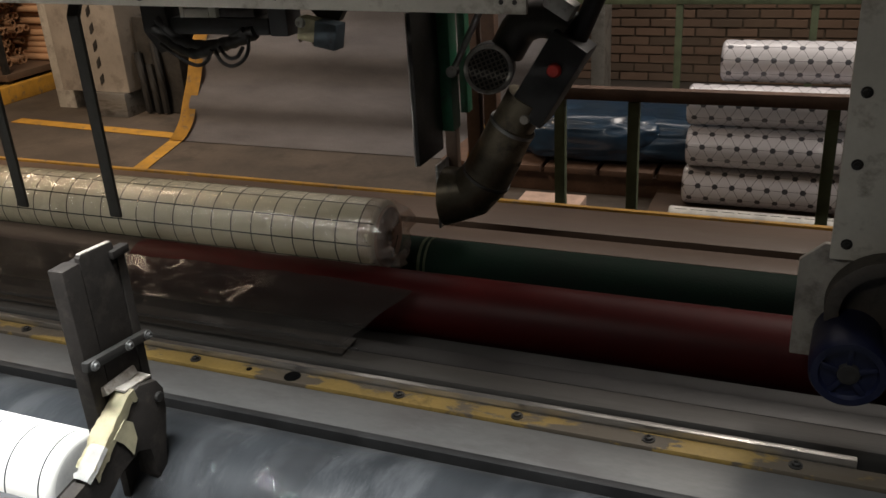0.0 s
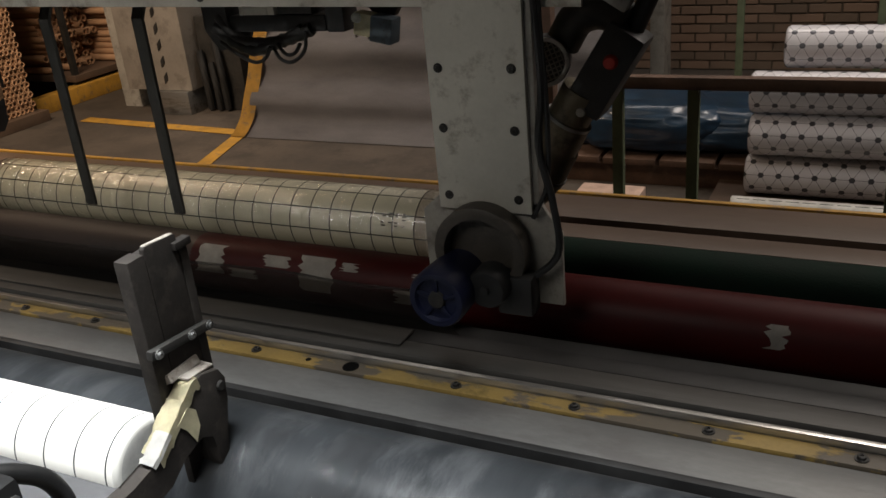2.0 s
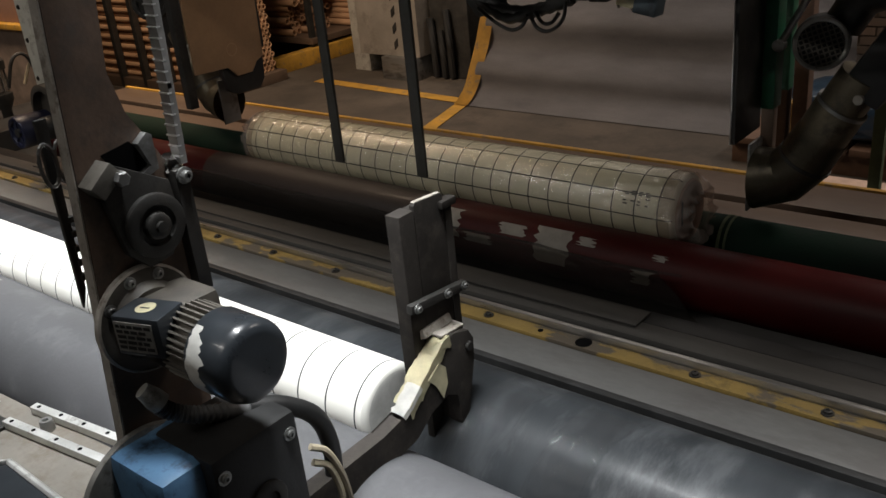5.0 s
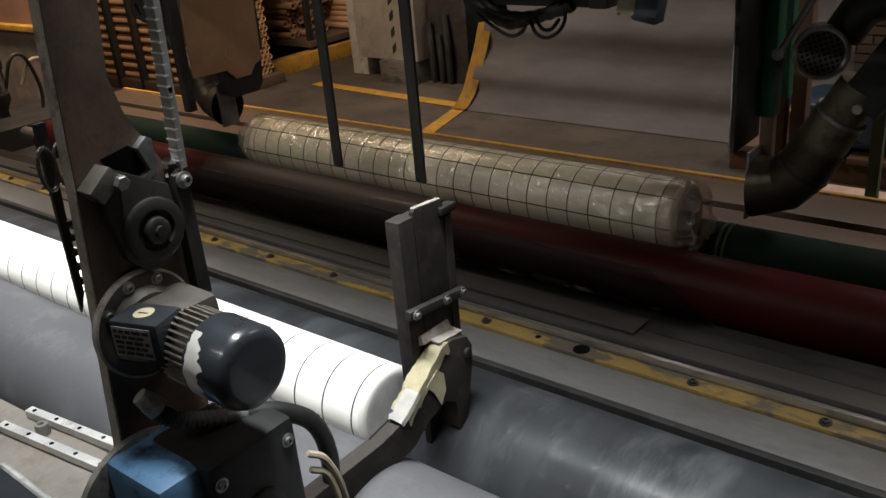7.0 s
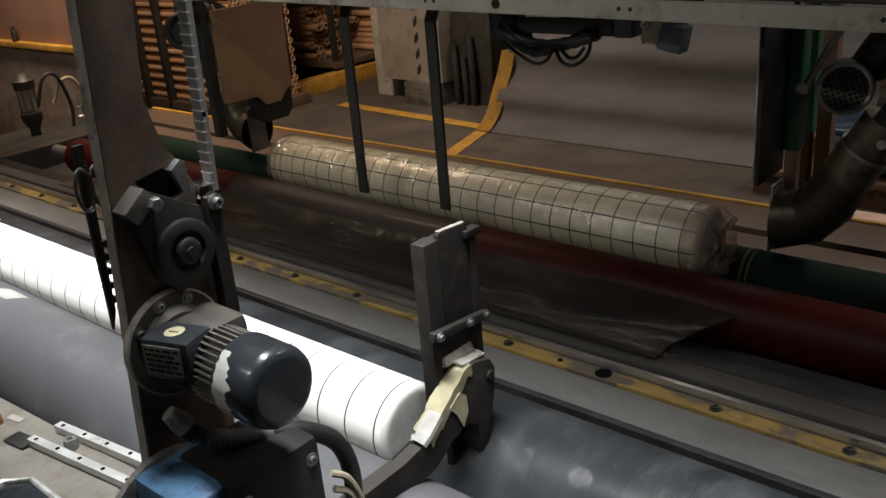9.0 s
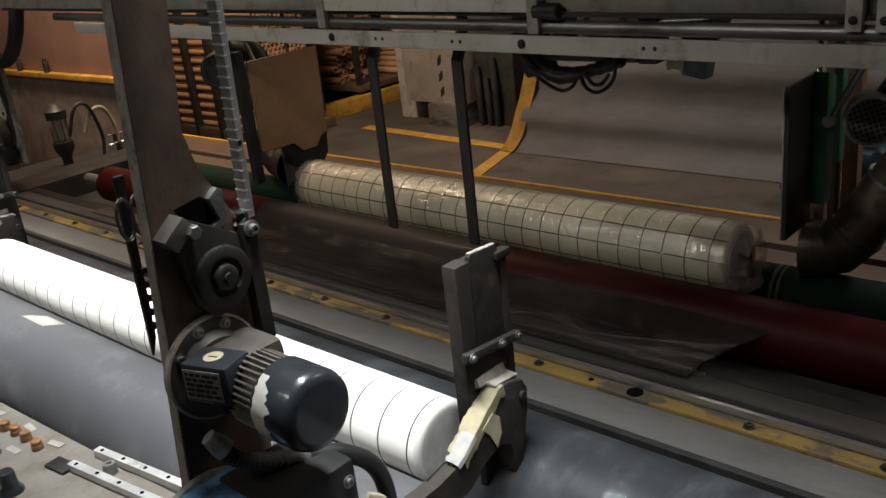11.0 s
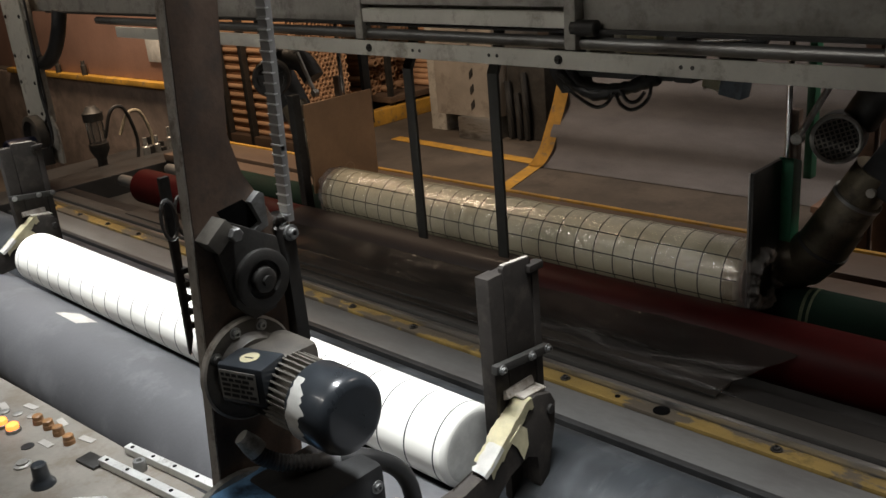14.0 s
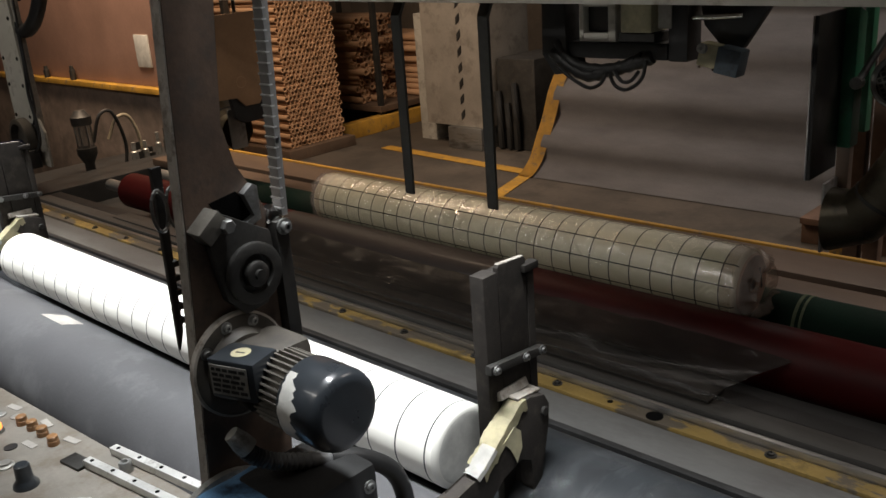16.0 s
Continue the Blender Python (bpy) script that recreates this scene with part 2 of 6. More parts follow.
M_BRICK = random_tint("old_brick", (0.14, 0.105, 0.075), (0.32, 0.20, 0.135), 0.95, bump=0.6, fine=25.0)
M_STEEL = mat("dull_steel", (0.36, 0.36, 0.35), rough=0.42, metal=0.85, scale=5, fine=120, var=0.25, stretch=(0.25, 1, 1), dirt=(0.16, 0.15, 0.14), dirt_amount=0.3)
M_SHEET = mat("worn_grey_sheet_steel", (0.185, 0.185, 0.178), rough=0.48, metal=0.55, scale=4, fine=90, var=0.25, stretch=(0.4, 1, 1), dirt=(0.15, 0.145, 0.14), dirt_amount=0.4)
M_DARKSTEEL = mat("oily_dark_steel", (0.042, 0.040, 0.037), rough=0.5, metal=0.35, scale=9, fine=110, var=0.35, dirt=(0.05, 0.045, 0.04), dirt_amount=0.4)
M_PLATE = mat("brown_grey_painted_plate", (0.140, 0.092, 0.066), rough=0.62, metal=0.05, scale=7, fine=110, var=0.32, dirt=(0.075, 0.056, 0.045), dirt_amount=0.45)
M_BRIGHT = mat("bright_worn_edge", (0.62, 0.60, 0.57), rough=0.32, metal=0.95, scale=20, fine=200, var=0.3, stretch=(0.1, 1, 1))
# pale tone for scuffed parts, and for an edge and a rim coloured as lit
M_EDGE = mat("scuffed_and_lit_edge", (0.46, 0.42, 0.37), rough=0.5, metal=0.15, scale=16, fine=120, var=0.3, dirt=(0.2, 0.17, 0.14), dirt_amount=0.35)
M_BRASS = peeling("peeling_yellow_paint", (0.27, 0.178, 0.048), (0.085, 0.068, 0.048), 4.2, 0.485)
M_RUBBER = mat("dusty_grey_rubber", (0.066, 0.066, 0.070), rough=0.62, scale=2.5, fine=70, var=0.2, bump=0.08, dirt=(0.086, 0.086, 0.09), dirt_amount=0.3)
M_RUBBERGLOSS = mat("film_covered_rubber", (0.030, 0.033, 0.036), rough=0.36, scale=3, fine=25, var=0.35, bump=0.2, dirt=(0.052, 0.055, 0.058), dirt_amount=0.4, coat=0.05, stretch=(1.6, 0.5, 0.5), spec=0.22)
M_RED = mat("red_roller_paint", (0.056, 0.0034, 0.0034), rough=0.50, scale=4, fine=60, var=0.35, bump=0.06, coat=0.0, spec=0.22, stretch=(0.5, 1, 1))
M_GREEN = mat("dark_green_roller", (0.003, 0.016, 0.009), rough=0.78, scale=5, fine=140, var=0.35, bump=0.25, spec=0.2)
M_GREENPOST = mat("green_paint", (0.02, 0.13, 0.065), rough=0.5, scale=7, var=0.25, dirt=(0.03, 0.05, 0.035), dirt_amount=0.25)
M_BROWN = mat("brown_oily_boards", (0.115, 0.076, 0.053), rough=0.5, scale=3, fine=50, var=0.3, stretch=(0.3, 1, 1), dirt=(0.10, 0.07, 0.05), dirt_amount=0.35, coat=0.15)
M_CREAM = mat("grimy_cream_paint", (0.58, 0.56, 0.49), rough=0.55, scale=4, fine=90, var=0.14, dirt=(0.30, 0.27, 0.22), dirt_amount=0.28)
M_GREYPAINT = mat("grey_machine_paint", (0.36, 0.34, 0.30), rough=0.55, scale=5, fine=80, var=0.2, dirt=(0.19, 0.175, 0.155), dirt_amount=0.4)
M_BLACK = mat("black_grease", (0.022, 0.022, 0.022), rough=0.5, scale=9, var=0.4)
M_BRACKET = mat("grimy_dark_bracket_steel", (0.034, 0.029, 0.025), rough=0.75, metal=0.1, scale=8, fine=90, var=0.35, dirt=(0.05, 0.042, 0.035), dirt_amount=0.4, spec=0.3)
M_BLACKGLOSS = mat("black_glossy_enamel", (0.032, 0.037, 0.043), rough=0.30, scale=8, var=0.3, bump=0.03, coat=0.5)
M_ALU = mat("cast_aluminium", (0.42, 0.41, 0.38), rough=0.5, metal=0.7, scale=14, var=0.25, dirt=(0.2, 0.19, 0.17), dirt_amount=0.3)
M_CHROME = mat("chrome", (0.75, 0.74, 0.72), rough=0.16, metal=1.0, scale=15, var=0.1, bump=0.02)
M_BLUE = mat("blue_enamel", (0.095, 0.20, 0.34), rough=0.4, scale=6, var=0.2, dirt=(0.02, 0.03, 0.05), dirt_amount=0.35)
M_NAVY = mat("navy_motor_paint", (0.010, 0.013, 0.04), rough=0.45, scale=8, var=0.3)
M_BRONZE = mat("burnt_duct_metal", (0.17, 0.145, 0.10), rough=0.42, metal=0.6, scale=6, var=0.35, dirt=(0.06, 0.05, 0.04), dirt_amount=0.35)
M_BOARD = mat("brown_hardboard", (0.36, 0.21, 0.11), rough=0.7, scale=5, fine=60, var=0.18)
M_TAPE = mat("yellowed_masking_tape", (0.56, 0.51, 0.33), rough=0.6, scale=25, var=0.25, bump=0.3)
M_PAPER = mat("torn_paper_label", (0.34, 0.32, 0.29), rough=0.75, scale=18, var=0.2)
M_WHITE = mat("scuffed_white_paint", (0.62, 0.61, 0.57), rough=0.5, scale=12, var=0.25)
M_CARD = random_tint("cardboard_tube", (0.34, 0.19, 0.10), (0.52, 0.32, 0.19), 0.85)
M_PINKBOARD = mat("dusty_pink_board", (0.33, 0.19, 0.14), rough=0.7, scale=2.2, fine=40, var=0.2)
M_WEB = mat("grey_felt_web", (0.21, 0.20, 0.205), rough=0.85, scale=2.2, fine=140, var=0.30, stretch=(0.5, 1.6, 1.6), bump=0.3)
M_BLUEBAG = mat("dark_blue_film", (0.008, 0.030, 0.060), rough=0.38, scale=5, fine=14, var=0.4, bump=0.9, coat=0.25)
M_RAILBRIGHT = mat("milled_aluminium", (0.62, 0.62, 0.60), rough=0.42, metal=0.45, scale=14, fine=150, var=0.15, dirt=(0.3, 0.29, 0.27), dirt_amount=0.2)
M_RUST = mat("rusty_brown_rail", (0.13, 0.075, 0.05), rough=0.7, scale=10, var=0.35)
M_FENCEGREEN = mat("faded_green_post", (0.13, 0.16, 0.09), rough=0.7, scale=8, var=0.3)
M_CORE = mat("pink_roll_end", (0.55, 0.39, 0.31), rough=0.8, scale=12, var=0.2)
M_HOSE = mat("grey_corrugated_hose", (0.10, 0.10, 0.10), rough=0.45, scale=20, var=0.2)
M_CABLE = mat("beige_cable", (0.36, 0.31, 0.22), rough=0.5, scale=20, var=0.2)
M_BELT = mat("grey_toothed_belt", (0.26, 0.25, 0.24), rough=0.55, scale=20, var=0.2)
M_STRAP = mat("dark_flat_bar", (0.055, 0.055, 0.05), rough=0.5, metal=0.3, scale=10, var=0.3)
M_REDKNOB = mat("red_knob", (0.45, 0.03, 0.02), rough=0.45, scale=20, var=0.2)
M_BUTTON = mat("brown_push_button", (0.28, 0.14, 0.055), rough=0.45, scale=30, var=0.25)
M_PANEL = mat("stained_control_panel", (0.20, 0.183, 0.157), rough=0.55, scale=6, fine=60, var=0.22, dirt=(0.14, 0.118, 0.092), dirt_amount=0.5)
M_ORANGE = glow("lit_orange_button", (1.0, 0.30, 0.06), 1.6)
M_RAILSTEEL = mat("dark_grey_rail_steel", (0.075, 0.071, 0.065), rough=0.5, metal=0.2, scale=6, fine=90, var=0.35, stretch=(0.15, 2, 2), dirt=(0.06, 0.055, 0.05), dirt_amount=0.4)
M_SLEEVE = mat("dark_brown_film", (0.030, 0.018, 0.015), rough=0.55, scale=4, var=0.4, coat=0.05, stretch=(0.6, 2, 2))
M_GLASS = clear_film("clear_bowl", (0.9, 0.9, 0.88), 0.7, 0.05)
M_FILM = clear_film("creased_film", (0.97, 0.91, 0.87), 0.70, 0.18, 0.5)
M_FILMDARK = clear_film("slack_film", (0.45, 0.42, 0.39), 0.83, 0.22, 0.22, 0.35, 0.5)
M_FILMROLL = clear_film("shiny_creased_film", (0.92, 0.94, 0.96), 0.84, 0.06, 0.08)
M_FILMWRAP = clear_film("glossy_wrap_film", (0.98, 0.975, 0.94), 0.78, 0.13, 0.9, 1.0)
M_GRID_BACK = grid_print("grid_printed_underlay_in_film", 0.0714, 0.101, 10.4, 0.0040, True)
M_GRID_FRONT = grid_print("grid_printed_underlay", 0.0815, 0.083, 0, 0.0042, False)
M_STAR = star_print("star_printed_covering")

# ---- mesh helpers ----


def world_at(ob):
    v = Vector((0, 0, 0))
    while ob:
        v += ob.location
        ob = ob.parent
    return v


def thing(name, at, label, category, group="", kind=""):
    ob = new(name)
    ob.empty_display_size = 0.05
    ob.location = at
    return tagged(ob, label, category, group, kind)


def finish(name, bm, material, smooth=True):
    bmesh.ops.recalc_face_normals(bm, faces=bm.faces)
    me = bpy.data.meshes.new(name)
    bm.to_mesh(me)
    bm.free()
    if material:
        for m in (material if isinstance(material, (list, tuple)) else [material]):
            me.materials.append(m)
    if smooth:
        for p in me.polygons:
            p.use_smooth = True
        me.set_sharp_from_angle(angle=radians(38))
    return me


def part(name, bm, material, parent, label="", smooth=True):
    """Links a bmesh, drawn in world places, as one mesh object under a thing or a part."""
    me = finish(name, bm, material, smooth)
    me.transform(Matrix.Translation(-world_at(parent)))
    ob = new(name, me)
    ob.parent = parent
    return tagged(ob, label)


def solo(name, bm, material, at, label, category, group="", kind="", smooth=True):
    me = finish(name, bm, material, smooth)
    me.transform(Matrix.Translation(-Vector(at)))
    ob = new(name, me)
    ob.location = at
    return tagged(ob, label, category, group, kind)


def shift(ob, x, y=0.0, z=0.0):
    ob.location += Vector((x, y, z))
    return ob


def B():
    return bmesh.new()


def box(bm, x0, x1, y0, y1, z0, z1, bev=0.0, m=None, seg=2):
    c = Vector(((x0 + x1) / 2, (y0 + y1) / 2, (z0 + z1) / 2))
    r = bmesh.ops.create_cube(bm, size=1)
    vs = r["verts"]
    bmesh.ops.scale(bm, vec=(abs(x1 - x0), abs(y1 - y0), abs(z1 - z0)), verts=vs)
    if bev:
        es = list({e for v in vs for e in v.link_edges})
        rr = bmesh.ops.bevel(bm, geom=es, offset=bev, segments=seg, profile=0.6, affect="EDGES")
        vs = list({v for f in rr["faces"] for v in f.verts} | {v for v in vs if v.is_valid})
    bmesh.ops.translate(bm, vec=c, verts=vs)
    if m is not None:
        bmesh.ops.transform(bm, matrix=Matrix.Translation(c) @ m @ Matrix.Translation(-c), verts=vs)
    return vs


def lathe(bm, p0, axis, profile, seg=32):
    """Turns (along, radius) pairs round an axis that starts at p0. A radius of 0 closes it."""
    a = Vector(axis).normalized()
    q = a.to_track_quat("Z", "Y").to_matrix()
    rings = []
    for d, r in profile:
        base = Vector(p0) + a * d
        if r <= 1e-6:
            rings.append([bm.verts.new(base)])
        else:
            rings.append([bm.verts.new(base + q @ Vector((r * math.cos(2 * math.pi * i / seg), r * math.sin(2 * math.pi * i / seg), 0))) for i in range(seg)])
    for u, v in zip(rings, rings[1:]):
        for i in range(seg):
            j = (i + 1) % seg
            if len(u) == 1 and len(v) == 1:
                continue
            if len(u) == 1:
                bm.faces.new((u[0], v[i], v[j]))
            elif len(v) == 1:
                bm.faces.new((u[i], u[j], v[0]))
            else:
                bm.faces.new((u[i], u[j], v[j], v[i]))


def cyl(bm, p0, p1, r, seg=24, bev=None):
    p0, p1 = Vector(p0), Vector(p1)
    L = (p1 - p0).length
    b = min(r * 0.25, L * 0.2, 0.004) if bev is None else bev
    lathe(bm, p0, p1 - p0, [(0, 0), (0, r - b), (b, r), (L - b, r), (L, r - b), (L, 0)], seg)


def tube(bm, pts, r, seg=10):
    pts = [Vector(p) for p in pts]
    rings = []
    up = Vector((0.13, 0.29, 0.95))
    for i, p in enumerate(pts):
        d = (pts[min(i + 1, len(pts) - 1)] - pts[max(i - 1, 0)]).normalized()
        s = d.cross(up).normalized()
        t = s.cross(d)
        rr = r[i] if isinstance(r, (list, tuple)) else r
        rings.append([bm.verts.new(p + rr * (math.cos(2 * math.pi * k / seg) * s + math.sin(2 * math.pi * k / seg) * t)) for k in range(seg)])
    for u, v in zip(rings, rings[1:]):
        for k in range(seg):
            bm.faces.new((u[k], u[(k + 1) % seg], v[(k + 1) % seg], v[k]))
    bm.faces.new(rings[0])
    bm.faces.new(rings[-1])


def curve(points, n=8):
    """A smooth line through points."""
    P = [Vector(p) for p in points]
    P = [2 * P[0] - P[1]] + P + [2 * P[-1] - P[-2]]
    out = []
    for i in range(1, len(P) - 2):
        for k in range(n):
            t = k / n
            a, b, c, d = P[i - 1], P[i], P[i + 1], P[i + 2]
            out.append(0.5 * (2 * b + (c - a) * t + (2 * a - 5 * b + 4 * c - d) * t * t + (3 * b - a - 3 * c + d) * t ** 3))
    out.append(P[-2])
    return out


def prism(bm, pts, axis, lo, hi, bev=0.0):
    """A flat outline pushed along an axis: 'x' takes (y, z) pairs, 'y' (x, z), 'z' (x, y)."""
    def at(p, k):
        return {"x": (k, p[0], p[1]), "y": (p[0], k, p[1]), "z": (p[0], p[1], k)}[axis]
    a = [bm.verts.new(at(p, lo)) for p in pts]
    b = [bm.verts.new(at(p, hi)) for p in pts]
    faces = [bm.faces.new(a), bm.faces.new(b)]
    for i in range(len(pts)):
        j = (i + 1) % len(pts)
        faces.append(bm.faces.new((a[i], a[j], b[j], b[i])))
    if bev:
        es = list({e for f in faces for e in f.edges})
        bmesh.ops.bevel(bm, geom=es, offset=bev, segments=2, profile=0.6, affect="EDGES")


def bolt(bm, at, axis, r=0.009, h=0.008):
    lathe(bm, at, axis, [(0, 0), (0, r * 1.6), (h * 0.3, r * 1.6), (h * 0.3, r), (h * 0.9, r), (h, r * 0.85), (h, r * 0.45), (h * 0.6, r * 0.4), (h * 0.6, 0)], 12)


# ---- the hall ----


def hall():
    b = B()
    box(b, -30, 30, -20, 40, -0.2, 0.0)
    solo("floor", b, M_CONCRETE, (0, 0, 0), "dusty grey concrete factory floor", "floor", kind="structure")
    for nm, x0, x1, y0, y1 in (("wall_west", -13.3, -13.0, -5, 11), ("wall_east", 7.0, 7.3, -5, 11), ("wall_south", -13.3, 7.3, -5.3, -5.0), ("wall_north_plain", -13.3, -2.4, 11.0, 11.3)):
        b = B()
        box(b, x0, x1, y0, y1, 0, 6)
        solo(nm, b, M_PLASTER, ((x0 + x1) / 2, (y0 + y1) / 2, 0), "grimy plastered factory wall", "wall", kind="structure")
    b = B()
    box(b, -13.3, 7.3, -5.3, 11.3, 6.0, 6.2)
    solo("ceiling", b, M_PLASTER, (0, 3, 6), "dim plastered factory ceiling", "ceiling", kind="structure")
    for nm, pts in (("floor_marking", [(-4.42, 5.24), (-4.40, 5.36), (-6.3, 5.50), (-6.3, 5.38)]), ("floor_marking", [(-4.52, 5.25), (-4.40, 5.23), (-4.10, 4.2), (-4.22, 4.2)])):
        b = B()
        prism(b, pts, "z", 0.004, 0.007)
        solo(nm, b, M_YELLOW, (pts[0][0], pts[0][1], 0), "worn yellow safety line painted on concrete", "floor marking", kind="structure")


hall()


def felt_web():
    """Wide grey web that comes down from its rollers and lies on the floor in front of them."""
    sec = [(5.13, 0.006), (5.17, 0.02), (5.22, 0.05), (5.31, 0.13), (5.40, 0.27), (5.50, 0.46), (5.60, 0.64), (5.70, 0.78), (5.84, 0.92), (6.02, 1.06), (6.16, 1.12), (6.22, 1.20), (6.34, 1.36), (6.5, 1.5)]
    sec = [(a + 0.07, c) for a, c in sec]
    sec = [(p.y, p.z) for p in curve([(0, a, c) for a, c in sec], 4)]
    root = thing("felt_web", (-3.3, 5.4, 0), "wide grey felt web sagging down to the floor", "fabric web")
    b = B()
    n = 24
    rows = []
    for i in range(n + 1):
        x = -4.43 + i / n * 2.75
        rows.append([b.verts.new((x + max(0.0, 5.15 - y) * 0.36 * (1 - i / n), y + (0.044 * math.sin(z * 18.0 + 0.44) + 0.012 * math.sin(x * 2.1 + z * 3)) * min(1, z * 5), z + 0.008 * math.sin(x * 1.7 + y * 5) * min(1, z * 4))) for y, z in sec])
    for u, v in zip(rows, rows[1:]):
        for k in range(len(sec) - 1):
            b.faces.new((u[k], v[k], v[k + 1], u[k + 1]))
    bmesh.ops.solidify(b, geom=b.faces[:], thickness=0.004)
    part("web", b, M_WEB, root)
    b = B()
    rows = []
    for x in (-4.50, -4.37):
        rows.append([b.verts.new((x, y - 0.034 + 0.006 * math.sin(z * 18.0 + 0.44), z + 0.006)) for y, z in sec if y > 5.2])
    for k in range(len(rows[0]) - 1):
        b.faces.new((rows[0][k], rows[1][k], rows[1][k + 1], rows[0][k + 1]))
    bmesh.ops.solidify(b, geom=b.faces[:], thickness=0.005)
    part("edge_strip", b, M_YELLOW, root, "worn yellow edge strip")
    b = B()
    cyl(b, (-4.5, 6.69, 1.5), (-1.6, 6.69, 1.5), 0.11)
    part("roller", b, M_DARKSTEEL, root, "dark steel guide roller")
    for x in (-4.56, -1.54):
        b = B()
        box(b, x - 0.05, x + 0.05, 6.5, 6.74, 0, 1.75, 0.006)
        part("stand", b, M_GREYPAINT, root, "grey painted steel stand")


felt_web()

# ---- winder bed: rollers, table, strip ----


def roller(name, y, z, r, x0, x1, material, label, journal=0.03, seg=64, extra=None):
    root = thing(name, ((x0 + x1) / 2, y, z), label, "roller")
    b = B()
    L = x1 - x0
    prof = [(0, 0), (0, r * 0.55), (0.002, r * 0.9), (0.01, r), (L - 0.01, r), (L - 0.002, r * 0.9), (L, r * 0.55), (L, 0)]
    lathe(b, (x0, y, z), (1, 0, 0), prof, seg)
    part("sleeve", b, material, root)
    for xa, xb in ((x0 - 0.25, x0), (x1, x1 + 0.25)):
        b = B()
        cyl(b, (xa, y, z), (xb, y, z), journal)
        part("journal", b, M_STEEL, root, "bare steel shaft end")
    return root


FRONT = roller("winder_roller", 0.82, 0.64, 0.170, -4.9, 1.2, M_RUBBER, "large dusty grey rubber winding roller in front")
R2 = roller("winder_roller", 1.165, 0.625, 0.170, -4.9, 1.2, M_RUBBERGLOSS, "large grey rubber winding roller with shiny film creases")
RED = roller("red_roller", 2.0, 0.687, 0.090, -4.49, 1.2, M_RED, "long dark red glossy roller under the wrapped roll")
GREEN = roller("green_roller", 2.28, 0.680, 0.076, -4.49, 1.2, M_GREEN, "long dark green cloth covered roller", seg=48)


def roller_bands():
    rnd = random.Random(4)
    for x0, x1, r in ((-1.110, -1.101, 0.0785), (-1.090, -1.083, 0.0782)):
        b = B()
        lathe(b, (x0, 2.28, 0.680), (1, 0, 0), [(0, 0.07), (0, r), (x1 - x0, r), (x1 - x0, 0.07)], 40)
        part("binding", b, M_BINDING, GREEN, "frayed pale green cloth binding")
    b = B()
    lo, hi = [], []
    for i in range(7):
        a = radians(92 + 3 * i)
        for lst, xx in ((lo, -2.845 + 0.010 * i), (hi, -2.70 + 0.005 * i)):
            lst.append(b.verts.new((xx + rnd.uniform(-0.004, 0.004), 0.82 - 0.1712 * math.cos(a), 0.64 + 0.1712 * math.sin(a))))
    for i in range(6):
        b.faces.new((lo[i], hi[i], hi[i + 1], lo[i + 1]))
    part("stuck_label", b, M_PAPER, FRONT, "pale paper label stuck to the roller")
    # torn labels left on the red roller: x, first angle, last angle, width
    for x, a0, a1, w in ((-1.88, 0.1, 1.1, 0.10), (-1.63, 0.55, 0.95, 0.09), (-1.485, -0.1, 1.1, 0.115), (-1.38, 0.7, 1.0, 0.045), (-1.19, -0.1, 0.35, 0.055), (-1.15, 0.7, 0.9, 0.03), (-0.215, 0.1, 0.75, 0.042), (-1.75, 0.05, 0.35, 0.10)):
        b = B()
        n = 9
        lo, hi = [], []
        for i in range(n + 1):
            a = a0 + (a1 - a0) * i / n
            j0, j1 = rnd.uniform(-0.012, 0.012), rnd.uniform(-0.012, 0.012)
            for lst, xx in ((lo, x - w / 2 + j0), (hi, x + w / 2 + j1)):
                lst.append(b.verts.new((xx, 2.0 - 0.0912 * math.cos(a), 0.687 + 0.0912 * math.sin(a))))
        for i in range(n):
            b.faces.new((lo[i], hi[i], hi[i + 1], lo[i + 1]))
        part("torn_label", b, M_PAPER, RED, "torn greyish white paper label")


roller_bands()


def roller_film():
    """Creased clear film stuck round the back winding roller."""
    for x0, x1, seed, a0, a1 in ((-1.16, -1.06, 1, -0.5, 1.75), (-0.97, -0.86, 4, -0.5, 1.75), (-0.50, -0.28, 2, 0.0, 1.7), (-0.02, 0.10, 5, -0.2, 1.7), (-3.9, -3.5, 3, 0.2, 1.6)):
        b = B()
        nx, na = 80, 44
        g = []
        for i in range(nx + 1):
            x = x0 + (x1 - x0) * i / nx
            row = []
            for k in range(na + 1):
                a = a0 + (a1 - a0) * k / na
                xx = x + 0.04 * (a - 0.6) + 0.010 * noise.noise(Vector((a * 2.0, seed, 0.5)))
                rr = 0.1712 + 0.0075 * max(0.0, 0.22 - abs(noise.noise(Vector((xx * 20, a * 1.3, seed * 3.1))))) / 0.22 * max(0.0, 0.3 + noise.noise(Vector((xx * 9, a * 2.2, seed)))) + 0.003 * max(0.0, noise.noise(Vector((xx * 70, a * 4, seed)))) 
                row.append(b.verts.new((xx, 1.165 - rr * math.cos(a), 0.625 + rr * math.sin(a))))
            g.append(row)
        for u, v in zip(g, g[1:]):
            for k in range(na):
                b.faces.new((u[k], v[k], v[k + 1], u[k + 1]))
        part("creased_film", b, M_FILMROLL, R2, "creased clear film stuck to the roller")


roller_film()


